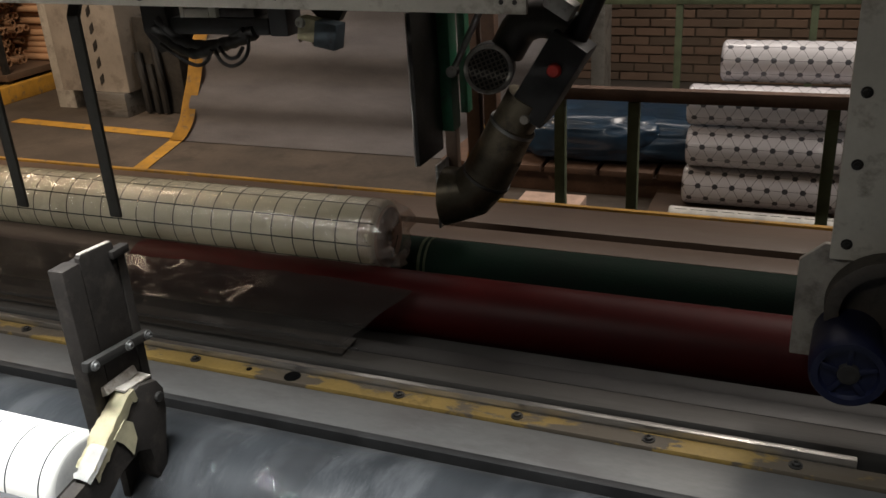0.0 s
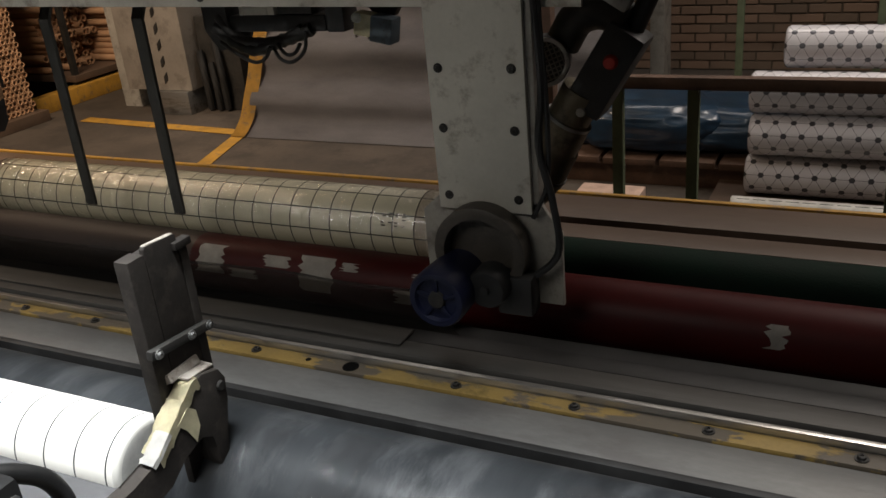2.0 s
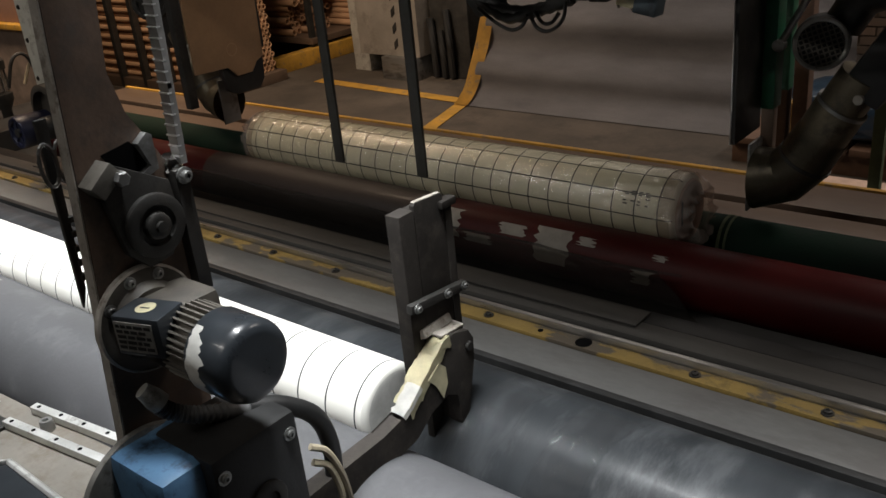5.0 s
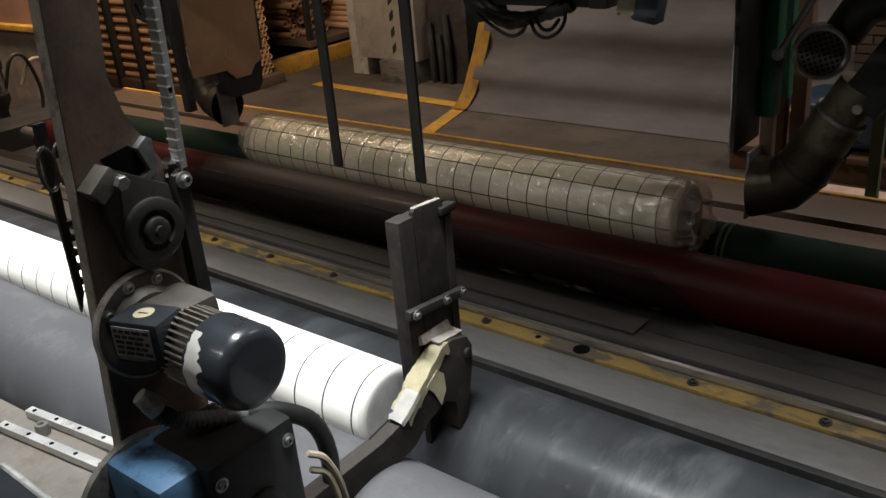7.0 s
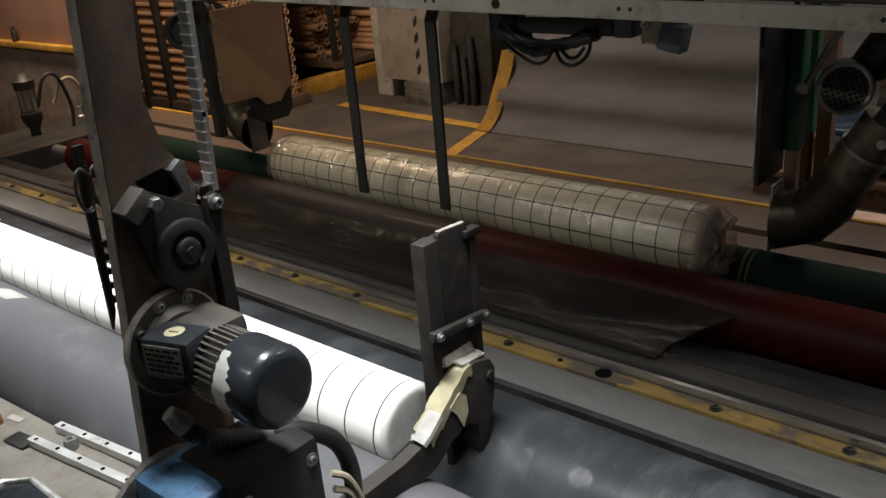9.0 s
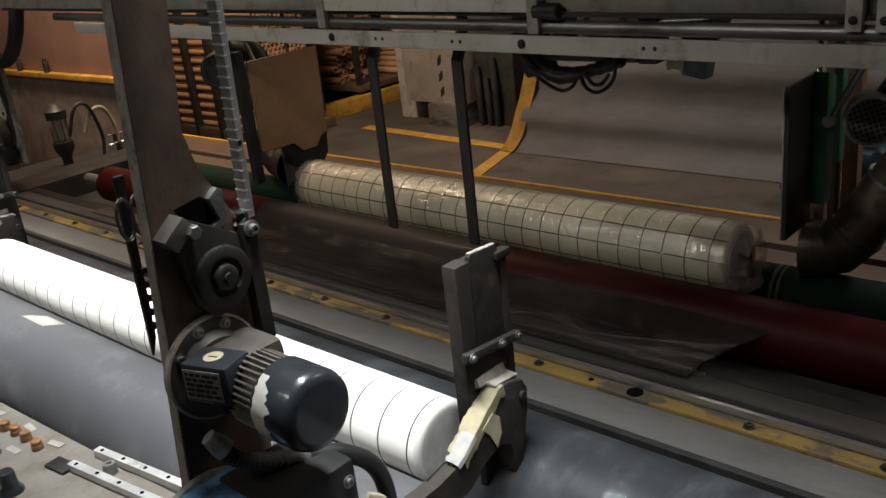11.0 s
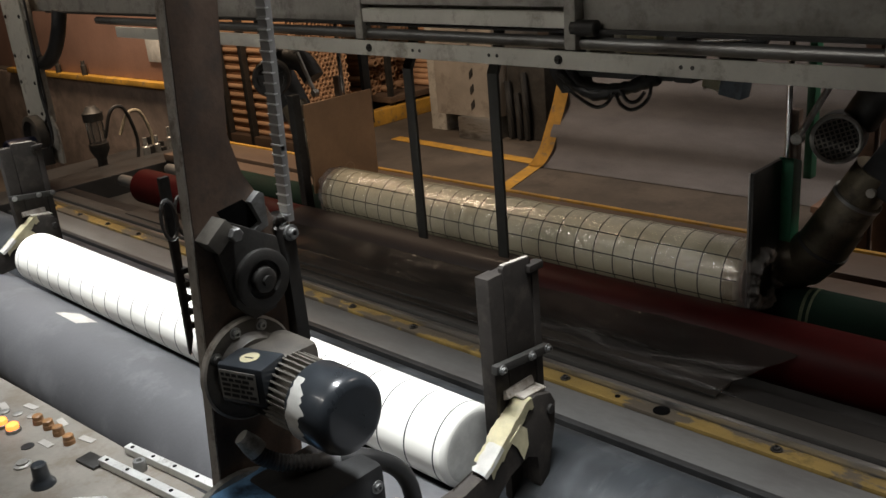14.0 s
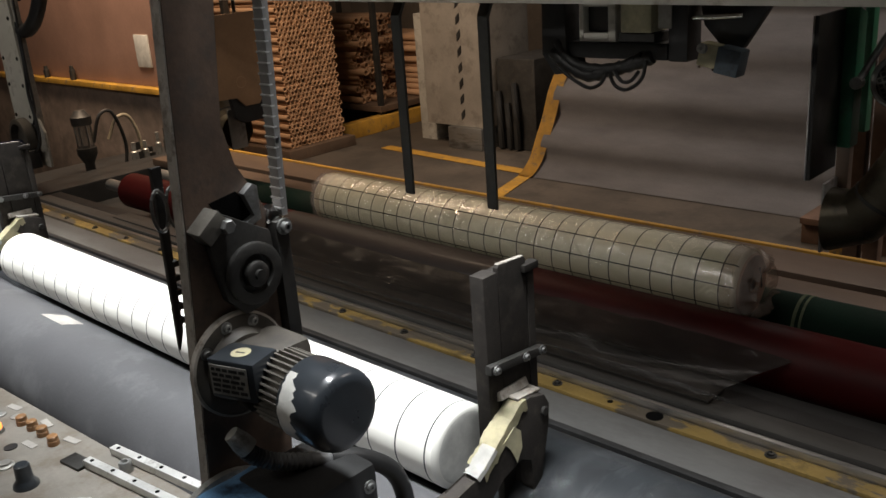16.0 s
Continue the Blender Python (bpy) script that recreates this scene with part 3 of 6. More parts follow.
def dark_sleeve():
    """Brownish film wound round the middle of the red roller."""
    b = B()
    lathe(b, (-3.15, 2.0, 0.687), (1, 0, 0), [(0, 0.0895), (0.03, 0.0914), (1.16, 0.0916), (1.2, 0.0895)], 48)
    part("film_sleeve", b, M_SLEEVE, RED, "dark brown film wound round the roller")


dark_sleeve()


def bed():
    root = thing("winder_table", (-2, 1.55, 0), "worn grey steel table along the winder", "machine table")
    b = B()
    box(b, -5.0, 1.2, 1.488, 1.614, 0.605, 0.620, 0.003)
    part("top_sheet", b, M_SHEET, root)
    b = B()
    box(b, -5.0, 1.2, 1.466, 1.4875, 0.560, 0.6235, 0.003)
    part("front_lip", b, M_BLACK, root, "black rubber lip")
    b = B()
    box(b, -5.0, 1.2, 1.52, 1.835, 0.0, 0.6035)
    part("body", b, M_DARKSTEEL, root, "oily dark steel machine body")
    strip = thing("edge_strip", (-2, 1.64, 0.604), "steel strip with peeling yellow paint bolted to the table", "metal strip")
    b = B()
    box(b, -5.0, 1.2, 1.6165, 1.6665, 0.604, 0.628, 0.003)
    part("bar", b, M_BRASS, strip)
    for i in range(-12, 9):
        x = -1.215 + 0.3 * i
        b = B()
        if i == 0:
            lathe(b, (x, 1.641, 0.6284), (0, 0, 1), [(0, 0.022), (0.0012, 0.022), (0.0012, 0.0)], 24)
            part("open_hole", b, M_HOLE, strip, "dark open screw hole")
        else:
            bolt(b, (x, 1.641, 0.628), (0, 0, 1), 0.009, 0.009)
            part("bolt", b, M_DARKSTEEL, strip, "dark socket head bolt with washer")
    b = B()
    lathe(b, (-1.345, 1.640, 0.6282), (0, 0, 1), [(0, 0.008), (0.001, 0.008), (0.001, 0.0)], 14)
    part("small_hole", b, M_HOLE, strip, "small dark drilled hole")
    rail = thing("knife_rail", (-2, 1.72, 0.66), "steel knife rail with a bright worn edge", "rail")
    b = B()
    box(b, -5.0, 0.1, 1.669, 1.686, 0.604, 0.645, 0.003)
    part("bright_edge", b, M_BRIGHT, rail, "bright worn steel edge")
    b = B()
    box(b, -5.0, 0.3, 1.694, 1.768, 0.604, 0.655, 0.007)
    part("front_bar", b, M_RAILSTEEL, rail)
    b = B()
    box(b, -5.0, 1.0, 1.7715, 1.835, 0.604, 0.652, 0.005)
    part("back_bar", b, M_BLACK, rail, "dark oily steel bar")
    b = B()
    box(b, -4.2, -1.115, 1.730, 1.812, 0.656, 0.662, 0.001)
    part("cover_strip", b, M_RAILSTEEL, rail, "dull grey cover strip ending near the middle")
    # trough under the back rollers
    t = thing("roller_trough", (-2, 2.1, 0), "black greasy trough under the rollers", "machine base")
    b = B()
    box(b, -5.0, 1.2, 1.84, 2.39, 0.0, 0.54)
    part("trough_floor", b, M_BLACK, t)
    tb = thing("back_table", (-2, 2.55, 0), "brown oily board table with an orange edge", "table")
    b = B()
    box(b, -5.0, 1.3, 2.402, 2.506, 0.67, 0.710, 0.004)
    part("front_board", b, M_BROWN, tb)
    b = B()
    box(b, -5.0, 1.3, 2.553, 2.748, 0.67, 0.711, 0.004)
    part("back_board", b, M_BROWN, tb)
    b = B()
    box(b, -5.0, 1.3, 2.750, 2.770, 0.65, 0.718, 0.003)
    part("orange_edge", b, M_YELLOW, tb, "worn orange painted edge")
    b = B()
    box(b, -5.0, 1.3, 2.41, 2.745, 0.0, 0.668)
    part("base", b, M_BLACK, tb, "black greasy steel base")
    for xx, nm in ((-5.16, "side_frame"), (1.45, "side_frame")):
        f = thing(nm, (xx, 1.6, 0), "oily dark steel end frame of the winder", "machine frame")
        b = B()
        box(b, xx - 0.15, xx + 0.15, 0.6, 2.76, 0, 0.66, 0.01)
        part("frame_plate", b, M_BLACK, f)


bed()


def front_roll():
    root = thing("underlay_roll", (-2.354, 1.0, 0.838), "bright white underlay roll with thin dark rings", "fabric roll")
    x0, x1, y, z, r = -3.365, -1.265, 1.0, 0.838, 0.088
    b = B()
    L = x1 - x0
    lathe(b, (x0, y, z), (1, 0, 0), [(0, 0.018), (0, 0.074), (0.004, 0.083), (0.010, r), (L - 0.010, r), (L - 0.004, 0.083), (L, 0.076), (L - 0.002, 0.05), (L, 0.02), (L - 0.001, 0)], 72)
    part("sheet", b, M_GRID_FRONT, root)
    for xe, k in ((x0, -1), (x1, 1)):
        b = B()
        lathe(b, (xe, y, z), (k, 0, 0), [(0.0005, 0.0745), (0.002, 0.068), (0.0008, 0.052), (0.0025, 0.036), (0.0008, 0.02), (0.002, 0.008), (0.001, 0)], 40)
        part("roll_end", b, M_WHITE, root, "white rolled-up sheet end")
    return root


UNDERLAY = front_roll()


def back_roll():
    x0, x1, y, z, r = -3.0, -1.165, 2.148, 0.815, 0.107
    root = thing("wrapped_roll", (x0, y, z), "white grid-printed underlay roll wrapped in clear film", "fabric roll")
    L = x1 - x0
    b = B()
    lathe(b, (x0, y, z), (1, 0, 0), [(0, 0.022), (0, 0.088), (0.006, 0.101), (0.016, r), (L - 0.016, r), (L - 0.006, 0.101), (L, 0.088)], 80)
    part("sheet", b, M_GRID_BACK, root)
    for xe, s in ((x0, -1), (x1, 1)):
        b = B()
        lathe(b, (xe - s * 0.002, y, z), (s, 0, 0), [(0, 0.092), (0.006, 0.086), (0.004, 0.06), (0.007, 0.042), (0.004, 0.022), (-0.06, 0.022), (-0.06, 0)], 40)
        part("roll_end", b, M_CORE, root, "pinkish rolled-up sheet end")
        b = B()
        lathe(b, (xe - s * 0.03, y, z), (s, 0, 0), [(0, 0.022), (0.034, 0.022), (0.034, 0.017), (0, 0.017)], 24)
        part("core", b, M_CARD, root, "cardboard core")
        # crumpled film over the end
        rnd = random.Random(7)
        b = B()
        n, rings = 40, []
        for d, rr, j in ((-0.05, r + 0.0015, 0.0005), (0.0, r + 0.001, 0.002), (0.026, 0.094, 0.009), (0.046, 0.078, 0.013), (0.034, 0.052, 0.010)):
            rings.append([b.verts.new((xe + s * (d + rnd.uniform(-j, j)), y + (rr + rnd.uniform(-j, j)) * math.cos(2 * math.pi * i / n), z + (rr + rnd.uniform(-j, j)) * math.sin(2 * math.pi * i / n))) for i in range(n)])
        for u, v in zip(rings, rings[1:]):
            for i in range(n):
                b.faces.new((u[i], u[(i + 1) % n], v[(i + 1) % n], v[i]))
        part("film_end", b, M_FILM, root, "crumpled clear film gathered over the end", smooth=False)
    # loose clear wrap with ridges round the roll
    b = B()
    nx, na, rows = 120, 72, []
    for i in range(nx + 1):
        x = x0 + 0.012 + (L - 0.024) * i / nx
        row = []
        for k in range(na):
            a = 2 * math.pi * k / na
            c, q = math.cos(a), math.sin(a)
            u = noise.noise(Vector((x * 3.5, c * 1.6, q * 1.6)))
            v = abs(noise.noise(Vector((x * 9 + 1.5 * c, c * 3.2 + 4, q * 3.2 + x * 2))))
            w = max(0.0, noise.noise(Vector((x * 24, c * 5, q * 5 + 9))))
            rr = r + 0.0012 + 0.0035 * max(0.0, u) + 0.0045 * max(0.0, 0.28 - v) / 0.28 * max(0.0, u + 0.15) + 0.0018 * w
            row.append(b.verts.new((x, y + rr * c, z + rr * q)))
        rows.append(row)
    for u, v in zip(rows, rows[1:]):
        for k in range(na):
            j = (k + 1) % na
            b.faces.new((u[k], u[j], v[j], v[k]))
    part("film_wrap", b, M_FILMWRAP, root, "wrinkled clear film wrapped round the roll")
    # printed label and dark tape at the end
    rnd = random.Random(13)
    marks = [(-1.315 + 0.022 * i + rnd.uniform(-0.003, 0.003), 0.34 + 0.085 * k, rnd.uniform(0.009, 0.016), 0.0038) for k in range(5) for i in range(4) if rnd.random() < 0.8]
    for xx, a, w, hh in marks:
        b = B()
        da = hh / r
        q = [(xx - w / 2, a - da / 2), (xx + w / 2, a - da / 2), (xx + w / 2, a + da / 2), (xx - w / 2, a + da / 2)]
        b.faces.new([b.verts.new((px, y - (r + 0.0008) * math.cos(t), z + (r + 0.0008) * math.sin(t))) for px, t in q])
        part("print_bar", b, M_BLACK, root, "dark bar of illegible print")
    b = B()
    box(b, -1.1695, -1.1615, 2.09, 2.10, 0.79, 0.86, 0.001)
    part("tape_mark", b, M_BLACK, root, "short dark tape mark on the end")
    return root


ROLL = back_roll()


def film_sheet():
    """Slack film drawn off the roll, over the knife rail."""
    root = thing("slack_film", (-2.2, 1.80, 0.69), "slack clear film lying over the knife rail", "plastic film")
    rnd = random.Random(3)
    b = B()
    nx, ny = 60, 14
    g = []
    for i in range(nx + 1):
        x = -3.4 + 2.35 * i / nx
        row = []
        for j in range(ny + 1):
            t = j / ny
            y = 1.70 + 0.22 * t
            z = 0.694 + 0.045 * t * t + 0.010 * noise.noise(Vector((x * 5, y * 9, 1.3))) + 0.005 * noise.noise(Vector((x * 16, y * 22, 4.1)))
            edge = 0.012 * noise.noise(Vector((t * 3, 0.2, 7.7)))
            row.append(b.verts.new((x + (edge + 0.12 * (t - 0.5)) * max(0.0, (i - nx + 12) / 12), y, max(z, 0.6925 if y < 1.84 else 0.6))))
        g.append(row)
    for u, v in zip(g, g[1:]):
        for j in range(ny):
            b.faces.new((u[j], v[j], v[j + 1], u[j + 1]))
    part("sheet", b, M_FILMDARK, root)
    b = B()
    tube(b, curve([(-3.4 + 0.235 * k, 1.708 + 0.008 * math.sin(k * 2.3), 0.698 + 0.002 * math.sin(k * 1.7)) for k in range(11)], 6), 0.0045, 8)
    part("folded_hem", b, M_FILMROLL, root, "rolled shiny hem of the film")
    return root


FILM = film_sheet()

# ---- bracket with hook ----


def bracket(x, tape, name_label):
    """Upright steel channel with a collar and a bent hook arm that holds the end of the roll."""
    root = thing("roll_bracket", (x, 1.05, 0.64), name_label, "bracket", group="roll end brackets")
    b = B()
    box(b, x - 0.028, x + 0.005, 1.000, 1.040, 0.86, 1.208, 0.0025)
    part("front_flange", b, M_BRACKET, root)
    b = B()
    box(b, x - 0.026, x - 0.008, 1.041, 1.135, 0.66, 1.206, 0.002)
    part("channel_web", b, M_BRACKET, root)
    b = B()
    box(b, x - 0.007, x + 0.006, 1.124, 1.144, 0.70, 1.196, 0.002)
    part("back_flange", b, M_BRACKET, root)
    b = B()
    prism(b, [(1.042, 0.95), (1.123, 0.95), (1.123, 1.209), (1.118, 1.214), (1.047, 1.219), (1.042, 1.214)], "x", x - 0.007, x + 0.004, 0.0015)
    part("slide_plate", b, M_BRACKET, root, "dark slide plate with a bright edge")
    b = B()
    prism(b, [(1.046, 1.2195), (1.049, 1.2205), (1.119, 1.2155), (1.119, 1.2140), (1.049, 1.2188)], "x", x - 0.006, x + 0.003)
    part("bright_top", b, M_EDGE, root, "bright worn top edge")
    b = B()
    box(b, x - 0.006, x + 0.014, 1.108, 1.150, 1.185, 1.200, 0.002)
    part("stop_lug", b, M_BRACKET, root)
    b = B()
    box(b, x + 0.007, x + 0.022, 0.988, 1.150, 1.016, 1.034, 0.003, pose(0, 0, 0, -6, 0, 0))
    part("collar", b, M_DARKSTEEL, root, "clamping collar")
    for yy, zz in ((1.004, 1.031), (1.090, 1.024), (1.140, 1.019)):
        b = B()
        bolt(b, (x + 0.022, yy, zz), (1, 0, 0), 0.006, 0.008)
        part("collar_bolt", b, M_STEEL, root)
    # bent hook arm
    b = B()
    prism(b, [(0.52, 0.846), (0.86, 0.842), (0.915, 0.852), (0.985, 0.905), (1.040, 0.946), (1.072, 0.952), (1.118, 0.938), (1.132, 0.912), (1.126, 0.868), (1.10, 0.75), (1.082, 0.735), (1.070, 0.75), (1.072, 0.82), (1.040, 0.838), (0.985, 0.825), (0.945, 0.788), (0.88, 0.782), (0.52, 0.782)], "x", x + 0.010, x + 0.042, 0.005)
    part("hook_arm", b, M_BRACKET, root, "bent grimy steel hook arm")
    b = B()
    prism(b, [(1.085, 0.86), (1.105, 0.86), (1.098, 0.72), (1.082, 0.70), (1.074, 0.72)], "x", x - 0.012, x + 0.008, 0.003)
    part("finger", b, M_BRACKET, root, "thin dark finger behind the hook")
    b = B()
    cyl(b, (x + 0.040, 1.112, 0.905), (x + 0.048, 1.112, 0.905), 0.010, 14)
    part("hook_pin", b, M_DARKSTEEL, root)
    b = B()
    box(b, x + 0.006, x + 0.034, 1.040, 1.118, 0.950, 0.955, 0.0015, pose(0, 0, 0, -9, 7, 4))
    part("hook_cap", b, M_EDGE, root, "scuffed pale cap")
    b = B()
    box(b, x - 0.006, x + 0.014, 1.020, 1.105, 0.953, 0.971, 0.003, pose(0, 0, 0, -2, -24, 3))
    part("guard_strip", b, M_EDGE, root, "bent worn strip along the hook")
    if tape:
        rnd = random.Random(int(-x * 1000))
        for k, (u0, u1, w0, w1, up) in enumerate(((0.30, 0.96, -0.003, 0.034, 0.0), (0.22, 0.62, -0.006, 0.026, 0.0018), (0.04, 0.40, 0.001, 0.030, 0.0032))):
            # each layer follows the arm's sloping top and folds over its near side
            b = B()
            rows = []
            line = [(0.905, 0.8535), (0.930, 0.8655), (0.985, 0.9085), (1.040, 0.9495), (1.060, 0.9545)]
            for i in range(13):
                u = (u0 + (u1 - u0) * i / 12) * (len(line) - 1)
                j = min(int(u), len(line) - 2)
                f = u - j
                yy, zz = (line[j][0] * (1 - f) + line[j + 1][0] * f, line[j][1] * (1 - f) + line[j + 1][1] * f)
                ja, jb, h = rnd.uniform(-0.003, 0.003), rnd.uniform(-0.004, 0.004), rnd.uniform(0.0, 0.002)
                drop_ = 0.016 + 0.010 * rnd.random() if k < 2 else 0.004
                rows.append([b.verts.new(p) for p in ((x + 0.010 + w0 + ja, yy, zz + up + h), (x + 0.024, yy, zz + up + 0.002 + h), (x + 0.0435 + jb * 0.2, yy, zz + up + 0.001), (x + 0.0445 + up * 0.4, yy + 0.004, zz - drop_))])
            for u, v in zip(rows, rows[1:]):
                for q in range(3):
                    b.faces.new((u[q], u[q + 1], v[q + 1], v[q]))
            bmesh.ops.solidify(b, geom=b.faces[:], thickness=0.0008)
            part("tape", b, M_TAPE if k < 2 else M_WHITE, root, "yellowed masking tape wrapped round the arm" if k < 2 else "pale torn tape end")
        b = B()
        prism(b, [(0.985, 0.895), (1.005, 0.872), (1.022, 0.836), (1.038, 0.862), (1.036, 0.898), (1.018, 0.915)], "x", x + 0.0445, x + 0.0455)
        part("tape_flap", b, M_TAPE, root, "loose brown flap of tape")
    return shift(root, 0, -0.012, 0.015)


bracket(-1.184, True, "dark steel bracket with taped hook by the roll end")
bracket(-3.46, True, "dark steel bracket beside the far roll end")

# ---- swing arm with gear motor ----


def swing_arm():
    root = thing("swing_arm", (-1.27, 0.58, 0.62), "tall brown-grey steel arm plate with gear motor", "machine arm")
    xa, xb = -1.292, -1.268
    b = B()
    prism(b, [(0.552, 1.95), (0.525, 1.6), (0.510, 1.37), (0.482, 1.03), (0.452, 0.80), (0.47, 0.70), (0.62, 0.70), (0.63, 0.95), (0.645, 1.22), (0.672, 1.30), (0.672, 1.36), (0.640, 1.43), (0.605, 1.49), (0.592, 1.55), (0.620, 1.78), (0.632, 1.95)], "x", xa, xb, 0.002)
    part("plate", b, M_PLATE, root)
    # pale strip over the plate's front face: its brightness under the lamp, as colour
    b = B()
    prism(b, [(0.549, 1.952), (0.522, 1.6), (0.507, 1.37), (0.479, 1.03), (0.449, 0.80), (0.4515, 0.80), (0.4815, 1.03), (0.5095, 1.37), (0.5245, 1.6), (0.5515, 1.952)], "x", xa + 0.001, xb - 0.001)
    part("pale_edge", b, M_EDGE, root, "front edge coloured pale as if lit")
    # window with stop block
    b = B()
    prism(b, [(0.555, 1.445), (0.60, 1.452), (0.622, 1.425), (0.618, 1.40), (0.575, 1.405)], "x", xb - 0.001, xb + 0.0015)
    part("window_hole", b, M_HOLE, root, "dark opening cut in the plate")
    b = B()
    prism(b, [(0.605, 1.448), (0.622, 1.46), (0.630, 1.455), (0.630, 1.405), (0.59, 1.392), (0.588, 1.40), (0.620, 1.412)], "x", xb, xb + 0.014, 0.001)
    part("window_lip", b, M_STEEL, root, "bent steel lip")
    b = B()
    box(b, xb, xb + 0.035, 0.515, 0.560, 1.405, 1.432, 0.003, pose(0, 0, 0, 38, 0, 0))
    part("stop_block", b, M_FIN, root, "pale steel stop block")
    b = B()
    lathe(b, (xb, 0.557, 1.417), (1, 0, 0), [(0, 0), (0, 0.011), (0.042, 0.011), (0.044, 0.009), (0.044, 0)], 6)
    part("stop_bolt", b, M_STEEL, root)
    # hub with lever
    b = B()
    prism(b, [(0.530, 1.425), (0.555, 1.435), (0.640, 1.385), (0.645, 1.33), (0.62, 1.275), (0.58, 1.27), (0.552, 1.30)], "x", xb + 0.001, xb + 0.016, 0.003)
    part("lever", b, M_DARKSTEEL, root, "dark cast lever")
    b = B()
    lathe(b, (xb + 0.016, 0.600, 1.330), (1, 0, 0), [(0, 0), (0, 0.047), (0.008, 0.047), (0.010, 0.044), (0.010, 0.030), (0.004, 0.028), (0.004, 0.021), (0.014, 0.019), (0.016, 0.016), (0.016, 0.008), (0.022, 0.008), (0.022, 0)], 36)
    part("hub", b, M_DARKSTEEL, root, "round greasy bearing hub")
    # chrome sensor head and guide block
    b = B()
    box(b, xb - 0.01, xb + 0.02, 0.648, 0.672, 1.20, 1.395, 0.004)
    part("guide_block", b, M_DARKSTEEL, root)
    b = B()
    lathe(b, (xb - 0.006, 0.660, 1.392), (0.25, 0.1, 1), [(0, 0), (0, 0.017), (0.014, 0.017), (0.020, 0.013), (0.022, 0)], 24)
    part("chrome_head", b, M_CHROME, root, "shiny chrome cap")
    b = B()
    bolt(b, (xb + 0.02, 0.662, 1.385), (1, 0, 0), 0.008, 0.012)
    part("guide_bolt", b, M_STEEL, root)
    # toothed belt up from the guide
    b = B()
    e0, e1 = Vector((-1.262, 0.668, 1.40)), Vector((-1.262, 0.700, 2.1))
    for k in range(46):
        p = e0.lerp(e1, (k + 0.5) / 46)
        box(b, p.x - 0.011, p.x + 0.011, p.y - 0.0035, p.y + 0.0035, p.z - 0.0048, p.z + 0.0048)
    prism(b, [(0.665, 1.40), (0.675, 1.40), (0.707, 2.1), (0.697, 2.1)], "x", -1.273, -1.251)
    belt = part("toothed_belt", b, M_BELT, root, "dark grey toothed belt with steel ridges")
    for k in range(46):
        b = B()
        p = e0.lerp(e1, (k + 0.5) / 46)
        box(b, p.x - 0.0112, p.x + 0.0112, p.y - 0.0052, p.y + 0.002, p.z + 0.0030, p.z + 0.0052)
        part("ridge", b, M_RAILBRIGHT, belt, "thin bright steel ridge")
    # strap and rings on the far side
    b = B()
    prism(b, [(0.508, 1.50), (0.524, 1.50), (0.513, 1.25), (0.503, 1.22)], "x", -1.335, -1.325, 0.002)
    for k in range(5):
        box(b, -1.335, -1.32, 0.514 - k * 0.0012, 0.522 - k * 0.0012, 1.36 - k * 0.022, 1.352 - k * 0.022)
    part("side_strap", b, M_DARKSTEEL, root, "dark notched side strap")
    for yy in (0.505, 0.528):
        b = B()
        tube(b, [(-1.315, yy + 0.012 * math.cos(a), 1.440 + 0.030 * math.sin(a)) for a in [i * math.pi / 9 for i in range(19)]], 0.003, 6)
        part("wire_ring", b, M_STEEL, root, "thin steel ring")
    # gear flange, gear case, motor
    b = B()
    lathe(b, (xb, 0.560, 1.195), (1, 0, 0), [(0, 0), (0, 0.078), (0.012, 0.078), (0.014, 0.072), (0.014, 0.060), (0.03, 0.052), (0.03, 0)], 40)
    fl = part("gear_flange", b, M_CASE, root, "round grey flange")
    # thin pale ring puts the flange rim's highlight into colour
    b = B()
    lathe(b, (xb + 0.001, 0.560, 1.195), (1, 0, 0), [(0, 0.0785), (0, 0.082), (0.010, 0.082), (0.012, 0.0785)], 44)
    part("highlight_rim", b, M_EDGE, fl, "pale ring for the highlight on the flange rim")
    for a in (35, 75, 115, 155, 195):
        b = B()
        bolt(b, (xb + 0.012, 0.560 - 0.068 * math.cos(radians(a)), 1.195 + 0.068 * math.sin(radians(a))), (1, 0, 0), 0.006, 0.008)
        part("flange_bolt", b, M_STEEL, fl)
    b = B()
    box(b, -1.262, -1.165, 0.530, 0.628, 1.140, 1.240, 0.016)
    part("gear_case", b, M_CASE, root, "oily grey cast gear case")
    turn = Matrix.Translation((-1.198, 0.527, 1.2125)) @ pose(0, 0, 0, 0, 0, 18) @ Matrix.Diagonal((0.95, 1, 0.74, 1)) @ Matrix.Translation((1.203, -0.499, -1.201))

    def turned(b):
        bmesh.ops.transform(b, matrix=turn, verts=b.verts)
        return b

    tb = B()
    box(tb, -1.245, -1.161, 0.470, 0.528, 1.160, 1.242, 0.005)
    tbo = part("terminal_box", turned(tb), M_BLACKGLOSS, root, "black terminal box with a type plate")
    b = B()
    box(b, -1.241, -1.173, 0.4685, 0.4698, 1.170, 1.232, 0.0005)
    part("type_plate", turned(b), M_ALU, tbo, "worn pale type plate")
    rnd = random.Random(5)
    for r_ in range(5):
        xx = -1.237
        while xx < -1.183:
            w = rnd.uniform(0.006, 0.016)
            b = B()
            box(b, xx, min(xx + w, -1.176), 0.4678, 0.4684, 1.176 + r_ * 0.011, 1.1825 + r_ * 0.011)
            part("print_bar", turned(b), M_BLACK, tbo)
            xx += w + 0.003
    b = B()
